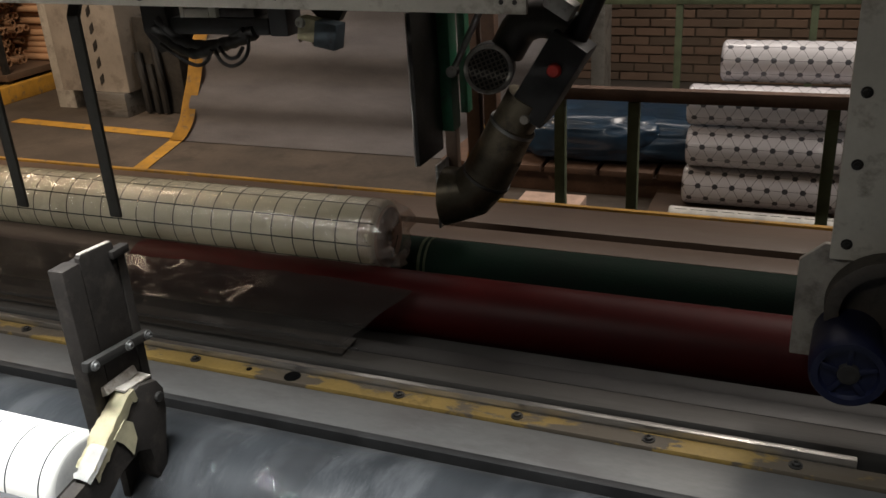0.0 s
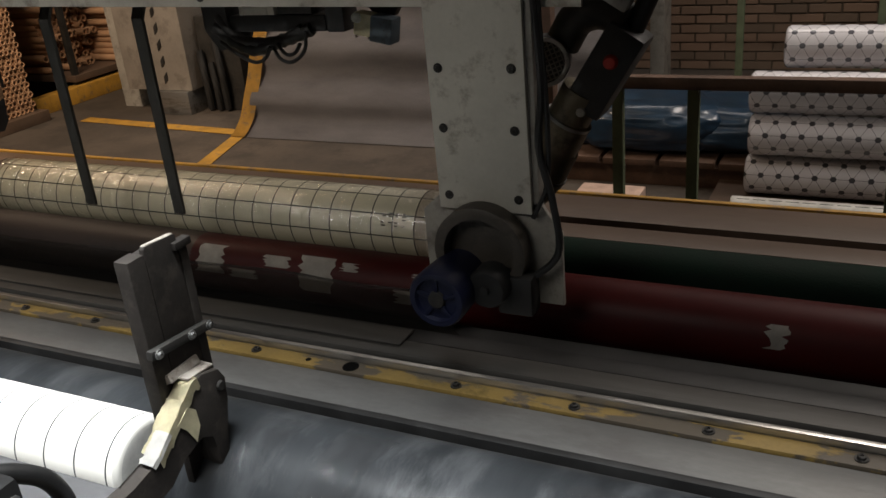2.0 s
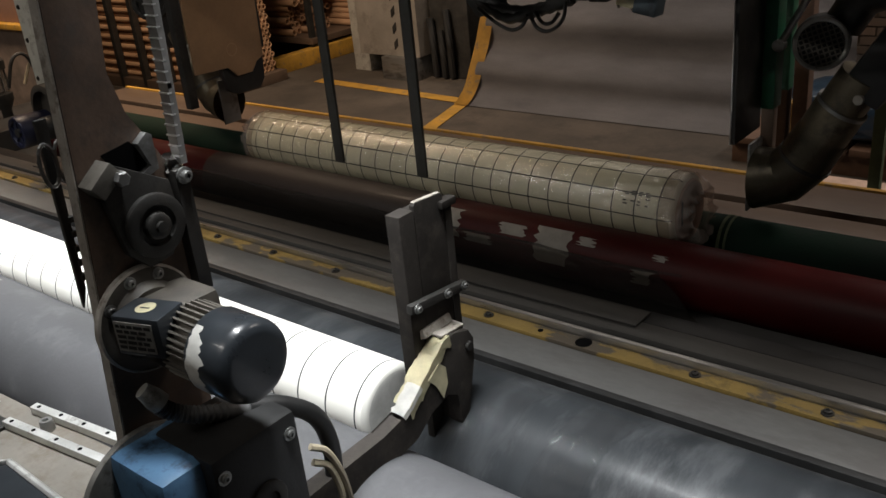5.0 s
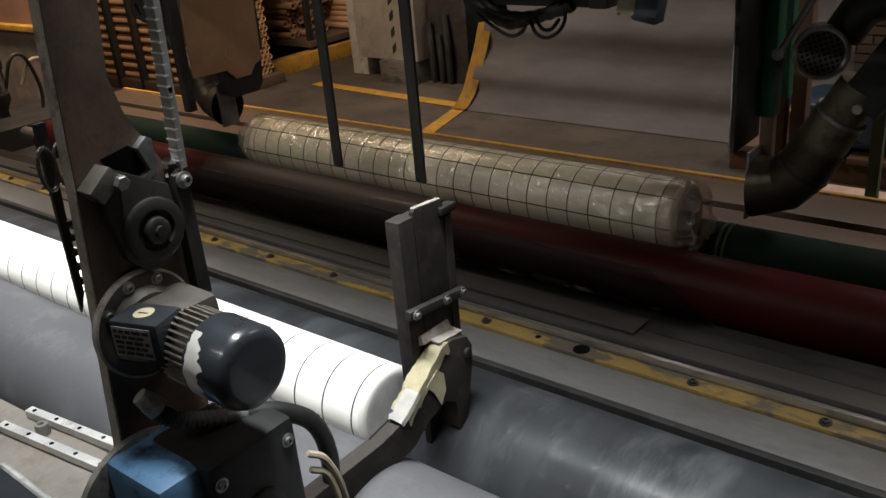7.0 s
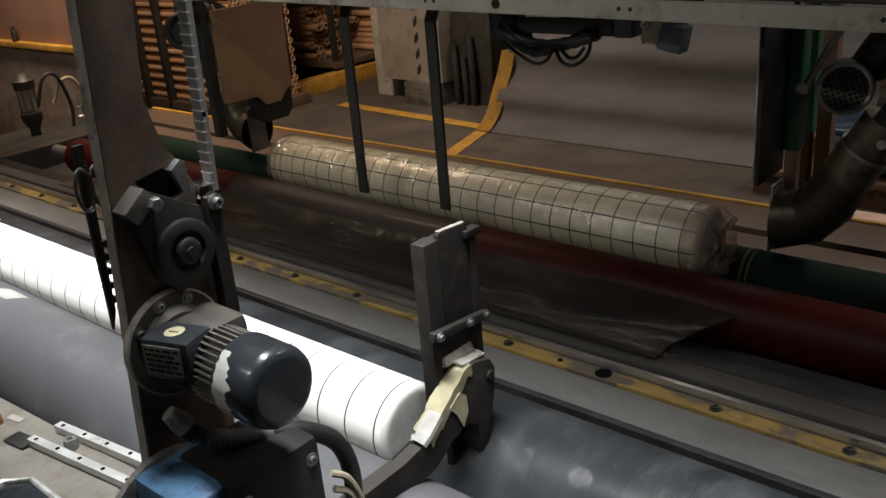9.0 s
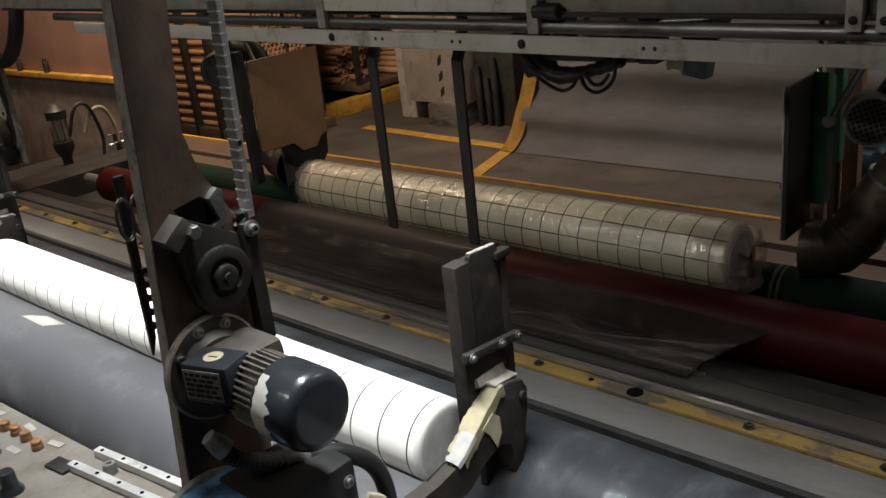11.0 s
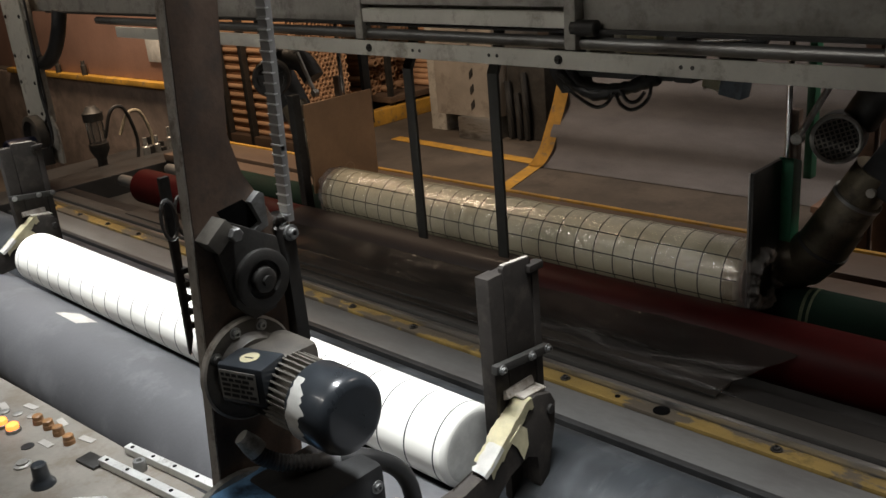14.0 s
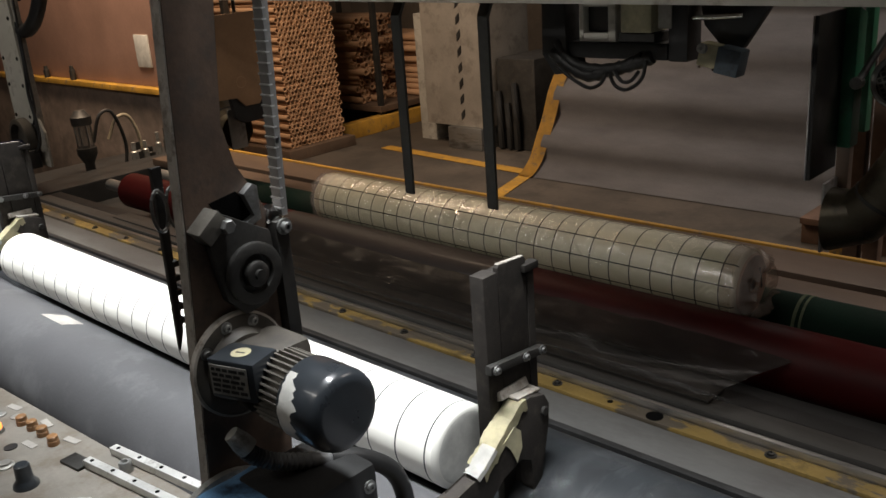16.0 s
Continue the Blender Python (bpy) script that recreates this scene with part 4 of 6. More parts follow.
    lathe(b, (-1.205, 0.500, 1.2422), (0, 0, 1), [(0, 0), (0, 0.015), (0.0008, 0.015), (0.0008, 0)], 24)
    part("round_sticker", turned(b), M_TAPE, tbo, "round cream sticker")
    b = B()
    box(b, -1.213, -1.197, 0.497, 0.500, 1.2431, 1.2436)
    part("sticker_mark", turned(b), M_BLACK, tbo)
    motor = B()
    mx0, my, mz = -1.172, 0.570, 1.183
    lathe(motor, (mx0, my, mz), (1, 0, 0), [(0, 0), (0, 0.047), (0.068, 0.047), (0.068, 0)], 36)
    mo = part("motor_body", motor, M_FIN, root, "ribbed aluminium motor body")
    for i in range(36):
        a = 2 * math.pi * i / 36
        b = B()
        box(b, mx0 + 0.004, mx0 + 0.064, my - 0.0015, my + 0.0015, mz + 0.045, mz + 0.0565)
        bmesh.ops.rotate(b, cent=(mx0, my, mz), matrix=Matrix.Rotation(a, 3, "X"), verts=b.verts)
        part("cooling_fin", b, M_FIN, mo)
    b = B()
    lathe(b, (mx0 + 0.060, my, mz), (1, 0, 0), [(0, 0.04), (0, 0.057), (0.004, 0.060), (0.066, 0.060), (0.076, 0.057), (0.082, 0.051), (0.084, 0.042), (0.085, 0.0)], 48)
    part("fan_cowl", b, M_BLACKGLOSS, mo, "glossy black fan cowl")
    b = B()
    rows = []
    for i in range(25):
        a = radians(118 + i * 5)
        k = math.sin(math.pi * (i + 0.5) / 25)
        w0 = 0.006 + 0.004 * rnd.random()
        w1 = w0 + (0.014 + 0.026 * k) * rnd.uniform(0.65, 1.05)
        rows.append([b.verts.new((mx0 + 0.060 + w, my + 0.0605 * math.cos(a), mz + 0.0605 * math.sin(a))) for w in (w0, (w0 + w1) / 2, w1)])
    for u, v in zip(rows, rows[1:]):
        b.faces.new((u[0], u[1], v[1], v[0]))
        b.faces.new((u[1], u[2], v[2], v[1]))
    part("scraped_label", b, M_WHITE, mo, "scraped white label round the cowl")
    # blue pump below
    b = B()
    box(b, -1.262, -1.118, 0.438, 0.590, 0.780, 1.030, 0.022)
    pump = part("pump_case", b, M_BLUE, root, "blue enamelled pump case")
    b = B()
    box(b, -1.240, -1.095, 0.505, 0.665, 0.770, 1.034, 0.014)
    part("cover", b, M_BLACK, pump, "black greasy cover plate")
    for xx, yy, zz in ((-1.095, 0.522, 1.000), (-1.095, 0.645, 1.000), (-1.095, 0.525, 0.86), (-1.095, 0.645, 0.85)):
        b = B()
        bolt(b, (xx, yy, zz), (1, 0, 0), 0.007, 0.007)
        part("cover_screw", b, M_STEEL, pump)
    b = B()
    lathe(b, (-1.266, 0.495, 0.92), (1, 0, 0), [(0, 0), (0, 0.115), (0.012, 0.115), (0.014, 0.108), (0.014, 0)], 44)
    part("pump_ring", b, M_ALU, pump, "grey mounting ring")
    b = B()
    lathe(b, (-1.0945, 0.585, 0.915), (1, 0, 0), [(0, 0.034), (0.004, 0.034), (0.006, 0.030), (0.006, 0.018), (0.001, 0.016), (0.001, 0)], 28)
    part("shaft_cover", b, M_DARKSTEEL, pump, "round shaft cover")
    # hoses
    b = B()
    pts = curve([(-1.20, 0.50, 1.11), (-1.195, 0.515, 1.085), (-1.185, 0.54, 1.065), (-1.175, 0.575, 1.050), (-1.165, 0.63, 1.030)], 10)
    tube(b, pts, [0.012 + 0.0022 * (i % 2) for i in range(len(pts))], 12)
    part("hose", b, M_HOSE, root, "grey corrugated cable hose")
    b = B()
    lathe(b, (-1.203, 0.492, 1.128), (0.02, 0.03, -0.05), [(0, 0), (0, 0.012), (0.02, 0.016), (0.035, 0.016), (0.035, 0)], 18)
    part("hose_gland", b, M_ALU, root, "grey hose gland")
    b = B()
    tube(b, curve([(-1.165, 0.63, 1.030), (-1.15, 0.68, 1.012), (-1.14, 0.735, 0.96), (-1.14, 0.755, 0.88), (-1.145, 0.745, 0.79), (-1.16, 0.72, 0.70)], 8), 0.0155, 12)
    part("hose", b, M_BLACK, root, "thick black hose")
    for k, dy in enumerate((0.0, 0.03)):
        b = B()
        tube(b, curve([(-1.10, 0.682, 0.95 - dy), (-1.09, 0.705, 0.93 - dy), (-1.085, 0.725 - dy * 0.3, 0.87 - dy), (-1.09, 0.735 - dy, 0.80), (-1.10, 0.73 - dy, 0.72)], 8), 0.006, 8)
        part("cable", b, M_CABLE, root, "beige cable")
    # bearing foot that carries the arm
    b = B()
    box(b, -1.33, -1.20, 0.40, 0.64, -0.022, 0.70, 0.01)
    part("foot", b, M_GREYPAINT, root, "grey steel pedestal")
    shift(root, -0.012, -0.022, 0.022)


swing_arm()


def control_panel():
    root = thing("control_panel", (-2.2, 0.3, 0), "stained grey control panel with push buttons and rail", "control panel")
    b = B()
    prism(b, [(-3.4, -0.02), (-1.36, -0.02), (-1.36, 0.545), (-3.4, 0.432)], "z", 0.790, 0.850, 0.005)
    part("desk_top", b, M_PANEL, root)
    b = B()
    box(b, -3.4, -1.36, 0.02, 0.40, 0.0, 0.789)
    part("cabinet", b, M_GREYPAINT, root, "grey steel cabinet")
    for x, y in ((-2.065, 0.449), (-2.022, 0.454), (-1.976, 0.456), (-1.918, 0.454)):
        b = B()
        lathe(b, (x, y, 0.850), (0, 0, 1), [(0, 0), (0, 0.0125), (0.010, 0.0125), (0.011, 0.0115), (0.020, 0.0115), (0.022, 0.009), (0.022, 0)], 20)
        part("push_button", b, M_BUTTON, root, "worn brown push button")
    for x, y, on in ((-2.078, 0.397, True), (-2.124, 0.389, False)):
        b = B()
        lathe(b, (x, y, 0.850), (0, 0, 1), [(0, 0), (0, 0.0165), (0.008, 0.0165), (0.009, 0.014), (0.009, 0)], 24)
        k = part("button_collar", b, M_STEEL, root)
        b = B()
        lathe(b, (x, y, 0.859), (0, 0, 1), [(0, 0), (0, 0.0138), (0.009, 0.0135), (0.012, 0.010), (0.012, 0)], 24)
        part("button_cap", b, M_ORANGE, k, "glowing orange button")
    b = B()
    lathe(b, (-1.808, 0.350, 0.850), (0, 0, 1), [(0, 0), (0, 0.025), (0.007, 0.024), (0.013, 0.019), (0.018, 0.0165), (0.046, 0.0150), (0.049, 0.012), (0.049, 0)], 28)
    part("rotary_knob", b, M_BLACKGLOSS, root, "black rotary knob")
    b = B()
    lathe(b, (-1.984, 0.390, 0.850), (0, 0, 1), [(0, 0), (0, 0.014), (0.002, 0.014), (0.002, 0)], 24)
    part("blanking_disc", b, M_BLACK, root, "dark blanking disc")
    b = B()
    lathe(b, (-1.915, 0.352, 0.850), (0, 0, 1), [(0, 0), (0, 0.018), (0.004, 0.018), (0.006, 0.012), (0.010, 0.012), (0.010, 0)], 24)
    part("key_switch", b, M_ALU, root, "grimy key switch")
    b = B()
    box(b, -1.835, -1.77, 0.432, 0.468, 0.850, 0.857, 0.002, pose(0, 0, 0, 0, 0, 7))
    part("cover_plate", b, M_DARKSTEEL, root, "small dark cover plate")
    for x, y, a in ((-2.16, 0.47, 10), (-2.02, 0.483, -5), (-1.90, 0.485, 12), (-2.22, 0.43, -8), (-1.96, 0.42, 6)):
        b = B()
        box(b, x - 0.022, x + 0.022, y - 0.008, y + 0.008, 0.8505, 0.852, 0.0005, pose(0, 0, 0, 0, 0, a))
        part("name_plate", b, M_PAPER, root, "small worn name plate")
    for x, y in ((-2.11, 0.452), (-2.15, 0.435), (-2.19, 0.42)):
        b = B()
        lathe(b, (x, y, 0.850), (0, 0, 1), [(0, 0), (0, 0.0115), (0.003, 0.0115), (0.004, 0.009), (0.004, 0)], 20)
        part("switch_ring", b, M_ALU, root, "round dull switch ring")
    for yy in (0.460, 0.517):
        b = B()
        box(b, -1.775, -1.37, yy - 0.009, yy + 0.009, 0.851, 0.868, 0.002)
        bmesh.ops.rotate(b, cent=(-1.775, yy, 0.85), matrix=Matrix.Rotation(radians(7), 3, "Z"), verts=b.verts)
        rr = part("slide_rail", b, M_RAILBRIGHT, root, "bright slide rail")
        for k in range(6):
            b = B()
            lathe(b, (-1.755 + k * 0.07, yy, 0.8682), (0, 0, 1), [(0, 0), (0, 0.0045), (0.0006, 0.0045), (0.0006, 0)], 12)
            bmesh.ops.rotate(b, cent=(-1.775, yy, 0.85), matrix=Matrix.Rotation(radians(7), 3, "Z"), verts=b.verts)
            part("rail_hole", b, M_HOLE, rr)
    b = B()
    lathe(b, (-1.690, 0.499, 0.851), (0, 0, 1), [(0, 0), (0, 0.014), (0.018, 0.013), (0.022, 0.0115), (0.022, 0.006), (0.016, 0.006), (0.016, 0)], 24)
    part("clamp_stud", b, M_STEEL, root, "round steel stud")
    b = B()
    prism(b, [(-1.690, 0.05), (-1.690, 0.362), (-1.648, 0.400), (-1.365, 0.392), (-1.365, 0.05)], "z", 0.8505, 0.8535)
    sc = part("screen", b, M_BLACKGLOSS, root, "dark dusty screen set in the desk")
    b = B()
    tube(b, [(-1.690, 0.05, 0.855), (-1.690, 0.362, 0.855), (-1.648, 0.400, 0.855), (-1.365, 0.392, 0.855)], 0.007, 8)
    part("screen_rim", b, M_RAILBRIGHT, sc, "bright worn rim")
    shift(root, -0.05, 0.028)


control_panel()

# ---- moving head: beam, hanging bars, pneumatic pack ----


def head():
    root = thing("press_beam", (-2.4, 1.85, 1.46), "grey painted cross beam with bolted bars", "machine beam")
    t = Matrix.Rotation(radians(1.0), 4, "Y")

    def tilt(b):
        bmesh.ops.transform(b, matrix=Matrix.Translation((-1.86, 0, 1.471)) @ t @ Matrix.Translation((1.86, 0, -1.465)), verts=b.verts)
        return b

    b = B()
    box(b, -4.1, -0.63, 1.822, 1.834, 1.441, 1.488, 0.002)
    part("front_bar", tilt(b), M_CREAM, root, "worn pale front bar")
    for x in (-3.4, -2.385, -2.185, -2.155, -1.875, -1.845, -1.63, -1.268, -1.238, -0.685, -0.655):
        b = B()
        big = x in (-3.4, -2.385, -1.63)
        if big:
            bolt(b, (x, 1.8215, 1.466), (0, -1, 0), 0.008, 0.009)
        else:
            lathe(b, (x, 1.8217, 1.466), (0, -1, 0), [(0, 0), (0, 0.0055), (0.0006, 0.0055), (0.0006, 0)], 12)
        part("bar_bolt" if big else "bar_hole", tilt(b), M_DARKSTEEL, root)
    b = B()
    cyl(b, (-4.35, 1.865, 1.505), (1.3, 1.865, 1.505), 0.017)
    part("guide_rod", tilt(b), M_STEEL, root, "dull steel guide rod")
    b = B()
    box(b, -5.45, 1.6, 1.872, 2.0, 1.535, 1.72, 0.006)
    part("box_beam", tilt(b), M_GREYPAINT, root)
    b = B()
    box(b, -4.88, 1.6, 1.850, 1.871, 1.532, 1.543, 0.002)
    part("lower_flange", tilt(b), M_DARKSTEEL, root)
    b = B()
    box(b, -2.42, -1.615, 1.835, 1.870, 1.545, 1.587, 0.004)
    part("front_rib", tilt(b), M_CREAM, root, "pale projecting rib")
    b = B()
    box(b, -2.45, -1.59, 1.838, 1.871, 1.600, 1.625, 0.003)
    part("upper_rib", tilt(b), M_GREYPAINT, root)
    for x in (-2.44, -1.60):
        b = B()
        box(b, x - 0.018, x + 0.018, 1.832, 1.871, 1.49, 1.64, 0.004)
        part("rib_bracket", tilt(b), M_GREYPAINT, root)
    b = B()
    cyl(b, (-1.60, 1.845, 1.548), (-1.52, 1.845, 1.548), 0.021)
    part("roller_end", tilt(b), M_DARKSTEEL, root, "dark roller end")
    for x in (-0.815, -0.755):
        b = B()
        box(b, x, x + 0.034, 1.835, 1.86, 1.512, 1.76, 0.003)
        pl = part("end_plate", tilt(b), M_CREAM, root, "cream bolted end plate")
        for zz in (1.535, 1.6, 1.67):
            b = B()
            bolt(b, (x + 0.017, 1.8348, zz), (0, -1, 0), 0.006, 0.005)
            part("plate_bolt", tilt(b), M_DARKSTEEL, pl)
    for x in (-2.30, -1.935):
        b = B()
        prism(b, [(1.94, 1.62), (1.946, 1.62), (1.948, 1.50), (1.93, 1.44), (1.906, 1.40), (1.904, 0.825), (1.902, 0.819), (1.896, 0.819), (1.894, 0.825), (1.896, 1.405), (1.92, 1.445), (1.94, 1.50)], "x", x - 0.019, x + 0.019, 0.001)
        part("hanging_bar", b, M_STRAP, root, "dark flat bar hanging over the roll")
    b = B()
    tube(b, curve([(-5.13, 1.85, 1.60), (-5.15, 1.84, 1.46), (-5.08, 1.83, 1.36), (-4.96, 1.83, 1.34), (-4.83, 1.83, 1.40), (-4.75, 1.84, 1.50), (-4.73, 1.86, 1.60)], 8), 0.036, 14)
    part("cable_hose", b, M_BLACK, root, "thick black looped cable hose")
    # ties to the pack behind
    for x in (-1.86, -1.48):
        b = B()
        box(b, x - 0.015, x + 0.015, 1.99, 2.2, 1.56, 1.60, 0.003)
        part("tie", b, M_DARKSTEEL, root)
    pk = thing("valve_pack", (-1.66, 2.15, 1.40), "black valve pack with looped cables under the beam", "valve unit")
    b = B()
    box(b, -1.815, -1.485, 2.10, 2.20, 1.253, 1.300, 0.006)
    part("carrier", b, M_BLACK, pk)
    b = B()
    for u0, u1, w0, w1 in ((-1.766, -1.752, 1.302, 1.44), (-1.668, -1.644, 1.302, 1.44), (-1.7515, -1.6685, 1.302, 1.326), (-1.7515, -1.6685, 1.400, 1.44)):
        box(b, u0, u1, 2.09, 2.19, w0, w1, 0.002)
    part("valve_frame", b, M_CREAM, pk, "cream frame round a dark window")
    b = B()
    box(b, -1.7505, -1.6695, 2.115, 2.18, 1.327, 1.399, 0.004)
    part("valve_block", b, M_DARKSTEEL, pk, "dark valve block")
    b = B()
    box(b, -1.627, -1.529, 2.09, 2.18, 1.328, 1.44, 0.005)
    part("label_box", b, M_TAPE, pk, "yellowed label box")
    b = B()
    box(b, -1.64, -1.525, 2.10, 2.19, 1.302, 1.326, 0.003)
    part("box_seat", b, M_DARKSTEEL, pk)
    b = B()
    box(b, -1.512, -1.472, 2.095, 2.17, 1.340, 1.46, 0.003)
    part("bracket", b, M_GREYPAINT, pk, "pale bracket")
    b = B()
    box(b, -1.484, -1.425, 2.10, 2.18, 1.250, 1.46, 0.008)
    part("valve_block", b, M_BLACK, pk, "black valve block")
    b = B()
    prism(b, [(-1.90, 1.56), (-1.82, 1.56), (-1.818, 1.25), (-1.80, 1.21), (-1.86, 1.20), (-1.905, 1.26)], "y", 2.09, 2.18, 0.006)
    part("motor_block", b, M_BLACK, pk, "black motor block")
    for pts, r in (([(-1.87, 1.27), (-1.815, 1.230), (-1.745, 1.203), (-1.665, 1.222), (-1.60, 1.238), (-1.53, 1.262)], 0.019), ([(-1.85, 1.30), (-1.80, 1.240), (-1.72, 1.222), (-1.63, 1.232), (-1.56, 1.262)], 0.016)):
        b = B()
        tube(b, curve([(px, 2.10, pz) for px, pz in pts], 7), [r * (1 + 0.10 * math.sin(1.9 * i)) for i in range((len(pts) - 1) * 7 + 1)], 10)
        part("thick_cable", b, M_BLACK, pk, "thick taped black cable")
    for pts in ([(-1.84, 1.23), (-1.79, 1.198), (-1.745, 1.176), (-1.715, 1.172), (-1.685, 1.186), (-1.665, 1.215)], [(-1.655, 1.215), (-1.638, 1.184), (-1.606, 1.172), (-1.570, 1.186), (-1.545, 1.215), (-1.537, 1.258)], [(-1.64, 1.225), (-1.615, 1.196), (-1.585, 1.198), (-1.56, 1.225)]):
        b = B()
        tube(b, curve([(px, 2.075, pz) for px, pz in pts], 7), 0.0055, 8)
        part("cable_loop", b, M_BLACK, pk, "black looped cable")
    tip = pose(0, 0, 0, 0, 11, 0)
    b = B()
    box(b, -1.338, -1.272, 2.085, 2.14, 1.222, 1.292, 0.005, tip)
    sn = part("sensor", b, M_SENSOR, pk, "grey-blue sensor box")
    b = B()
    box(b, -1.392, -1.3395, 2.095, 2.14, 1.240, 1.302, 0.005, tip)
    part("cover", b, M_TAPE, sn, "yellowed sensor cover")
    b = B()
    lathe(b, (-1.378, 2.097, 1.290), (0, -1, 0.2), [(0, 0), (0, 0.014), (0.012, 0.013), (0.014, 0.006), (0.006, 0)], 16)
    part("fitting", b, M_WHITE, sn, "pale round fitting")
    for px, pz in ((-1.385, 1.243), (-1.345, 1.236)):
        b = B()
        lathe(b, (px, 2.094, pz), (0, -1, 0), [(0, 0), (0, 0.005), (0.004, 0.004), (0.004, 0)], 10)
        part("screw", b, M_CHROME, sn)
    b = B()
    cyl(b, (-1.425, 2.12, 1.366), (-1.28, 2.12, 1.372), 0.007)
    part("piston_rod", b, M_CHROME, pk, "thin bright piston rod")
    b = B()
    prism(b, [(-1.245, 1.44), (-1.215, 1.40), (-1.29, 1.285), (-1.345, 1.285), (-1.40, 1.345), (-1.42, 1.44)], "y", 2.142, 2.17, 0.004)
    part("swing_link", b, M_BLACK, pk, "dark swing link")
    b = B()
    box(b, -1.90, -1.44, 2.12, 2.18, 1.47, 1.56, 0.004)
    part("hanger", b, M_BLACK, pk)
    shift(pk, 0.035, 0, 0.07)
    return root, pk


HEAD, PACK = head()


def blower(mirror):
    """Hot-air blower on its slide, with the post that carries the push plate."""
    s = -1 if mirror else 1
    cx = -1.014 if not mirror else -3.25      # face of the push plate
    ref = -1.105 if not mirror else -3.25

    def X(x):
        return ref + s * x

    root = thing("end_blower", (cx, 2.3, 1.3), "dark hot-air blower with bent duct at the roll end", "blower", group="blowers at the roll ends")
    fx, fz = X(0.225), 1.205
    if not mirror:
        b = B()
        d = Vector((s * 0.25, -0.93, 0.12)).normalized()
        c = Vector((fx, 2.27, fz))
        lathe(b, c - d * 0.16, d, [(0, 0), (0, 0.055), (0.03, 0.07), (0.14, 0.070), (0.155, 0.066), (0.157, 0.056), (0.150, 0.054), (0.150, 0)], 36)
        mo = part("motor", b, M_BLACK, root, "black blower motor")
        b = B()
        lathe(b, c - d * 0.004, d, [(0, 0.056), (0, 0.066), (0.005, 0.067), (0.007, 0.062), (0.005, 0.056)], 36)
        part("grille_ring", b, M_ALU, mo, "pale grille ring")
        q = d.to_track_quat("Z", "Y").to_matrix().to_4x4()
        b = B()
        for k in range(-4, 5):
            w = math.sqrt(max(0.0, 0.055 ** 2 - (k * 0.0125) ** 2))
            for rot in (0, 90):
                v = box(b, -w, w, k * 0.0125 - 0.0018, k * 0.0125 + 0.0018, -0.002, 0.002)
                bmesh.ops.transform(b, matrix=Matrix.Translation(c - d * 0.003) @ q @ pose(0, 0, 0, 0, 0, rot + 20), verts=v)
        part("grille", b, M_FIN, mo, "dark fan grille")
    else:
        b = B()
        c = Vector((-3.36, 2.03, 1.30))
        d = Vector((0.75, -0.65, 0.05)).normalized()
        lathe(b, c - d * 0.12, d, [(0, 0), (0, 0.06), (0.03, 0.078), (0.10, 0.078), (0.115, 0.070), (0.115, 0.055), (0.105, 0.053), (0.105, 0)], 36)
        mo = part("motor", b, M_DARKSTEEL, root, "dark blower motor")
        q = d.to_track_quat("Z", "Y").to_matrix().to_4x4()
        b = B()
        for k in range(5):
            v = box(b, -0.007, 0.007, 0.012, 0.056, -0.003, 0.003)
            bmesh.ops.transform(b, matrix=Matrix.Translation(c - d * 0.008) @ q @ pose(0, 0, 0, 0, 0, 72 * k), verts=v)
        part("spoke_guard", b, M_BLACK, mo, "five-spoke fan guard")
    # volute and control box, leaning
    lean = pose(0, 0, 0, 0, 32 * s, 0)
    b = B()
    bx = X(0.395)
    box(b, bx - 0.055, bx + 0.055, 2.24, 2.36, 1.06, 1.31, 0.012, lean)
    cb = part("control_box", b, M_BLACK, root, "black leaning control box")
    if not mirror:
        b = B()
        lathe(b, (X(0.418), 2.24, 1.215), (0, -1, 0), [(0, 0), (0, 0.020), (0.012, 0.018), (0.016, 0.014), (0.016, 0)], 20)
        part("red_knob", b, M_REDKNOB, cb, "red knob")
        b = B()
        lathe(b, (X(0.335), 2.24, 1.08), (0, -1, 0), [(0, 0), (0, 0.014), (0.01, 0.012), (0.01, 0)], 16)
        part("grey_knob", b, M_GREYPAINT, cb, "small grey knob")
    b = B()
    tube(b, curve([(X(0.25), 2.36, 1.24), (X(0.30), 2.35, 1.31), (X(0.38), 2.33, 1.33), (X(0.45), 2.31, 1.30)], 6), 0.05, 16)
    part("volute", b, M_DARKSTEEL, root, "dark curved fan housing")
    b = B()
    box(b, X(0.43) - 0.04, X(0.43) + 0.04, 2.24, 2.30, 1.355, 1.40, 0.006, pose(0, 0, 0, 0, 32 * s, 0))
    part("junction_box", b, M_ALU, root, "pale aluminium junction box")
    b = B()
    tube(b, [(X(0.40), 2.30, 1.16), (X(0.47), 2.31, 1.30), (X(0.54), 2.32, 1.46), (X(0.58), 2.33, 1.56)], 0.026, 12)
    part("lean_arm", b, M_BLACK, root, "black leaning support arm")
    # duct with elbow
    b = B()
    lathe(b, (X(0.330), 2.29, 1.128), (-s * 0.50, 0, -0.86), [(0, 0), (0, 0.060), (0.105, 0.060), (0.105, 0)], 32)
    du = part("duct", b, M_BRONZE, root, "burnt metal air duct with elbow")
    b = B()
    lathe(b, (X(0.283), 2.29, 1.045), (-s * 0.47, 0, -0.88), [(-0.005, 0), (-0.005, 0.065), (0.0, 0.067), (0.100, 0.067), (0.104, 0.0)], 32)
    part("duct_section", b, M_BRONZE, du)
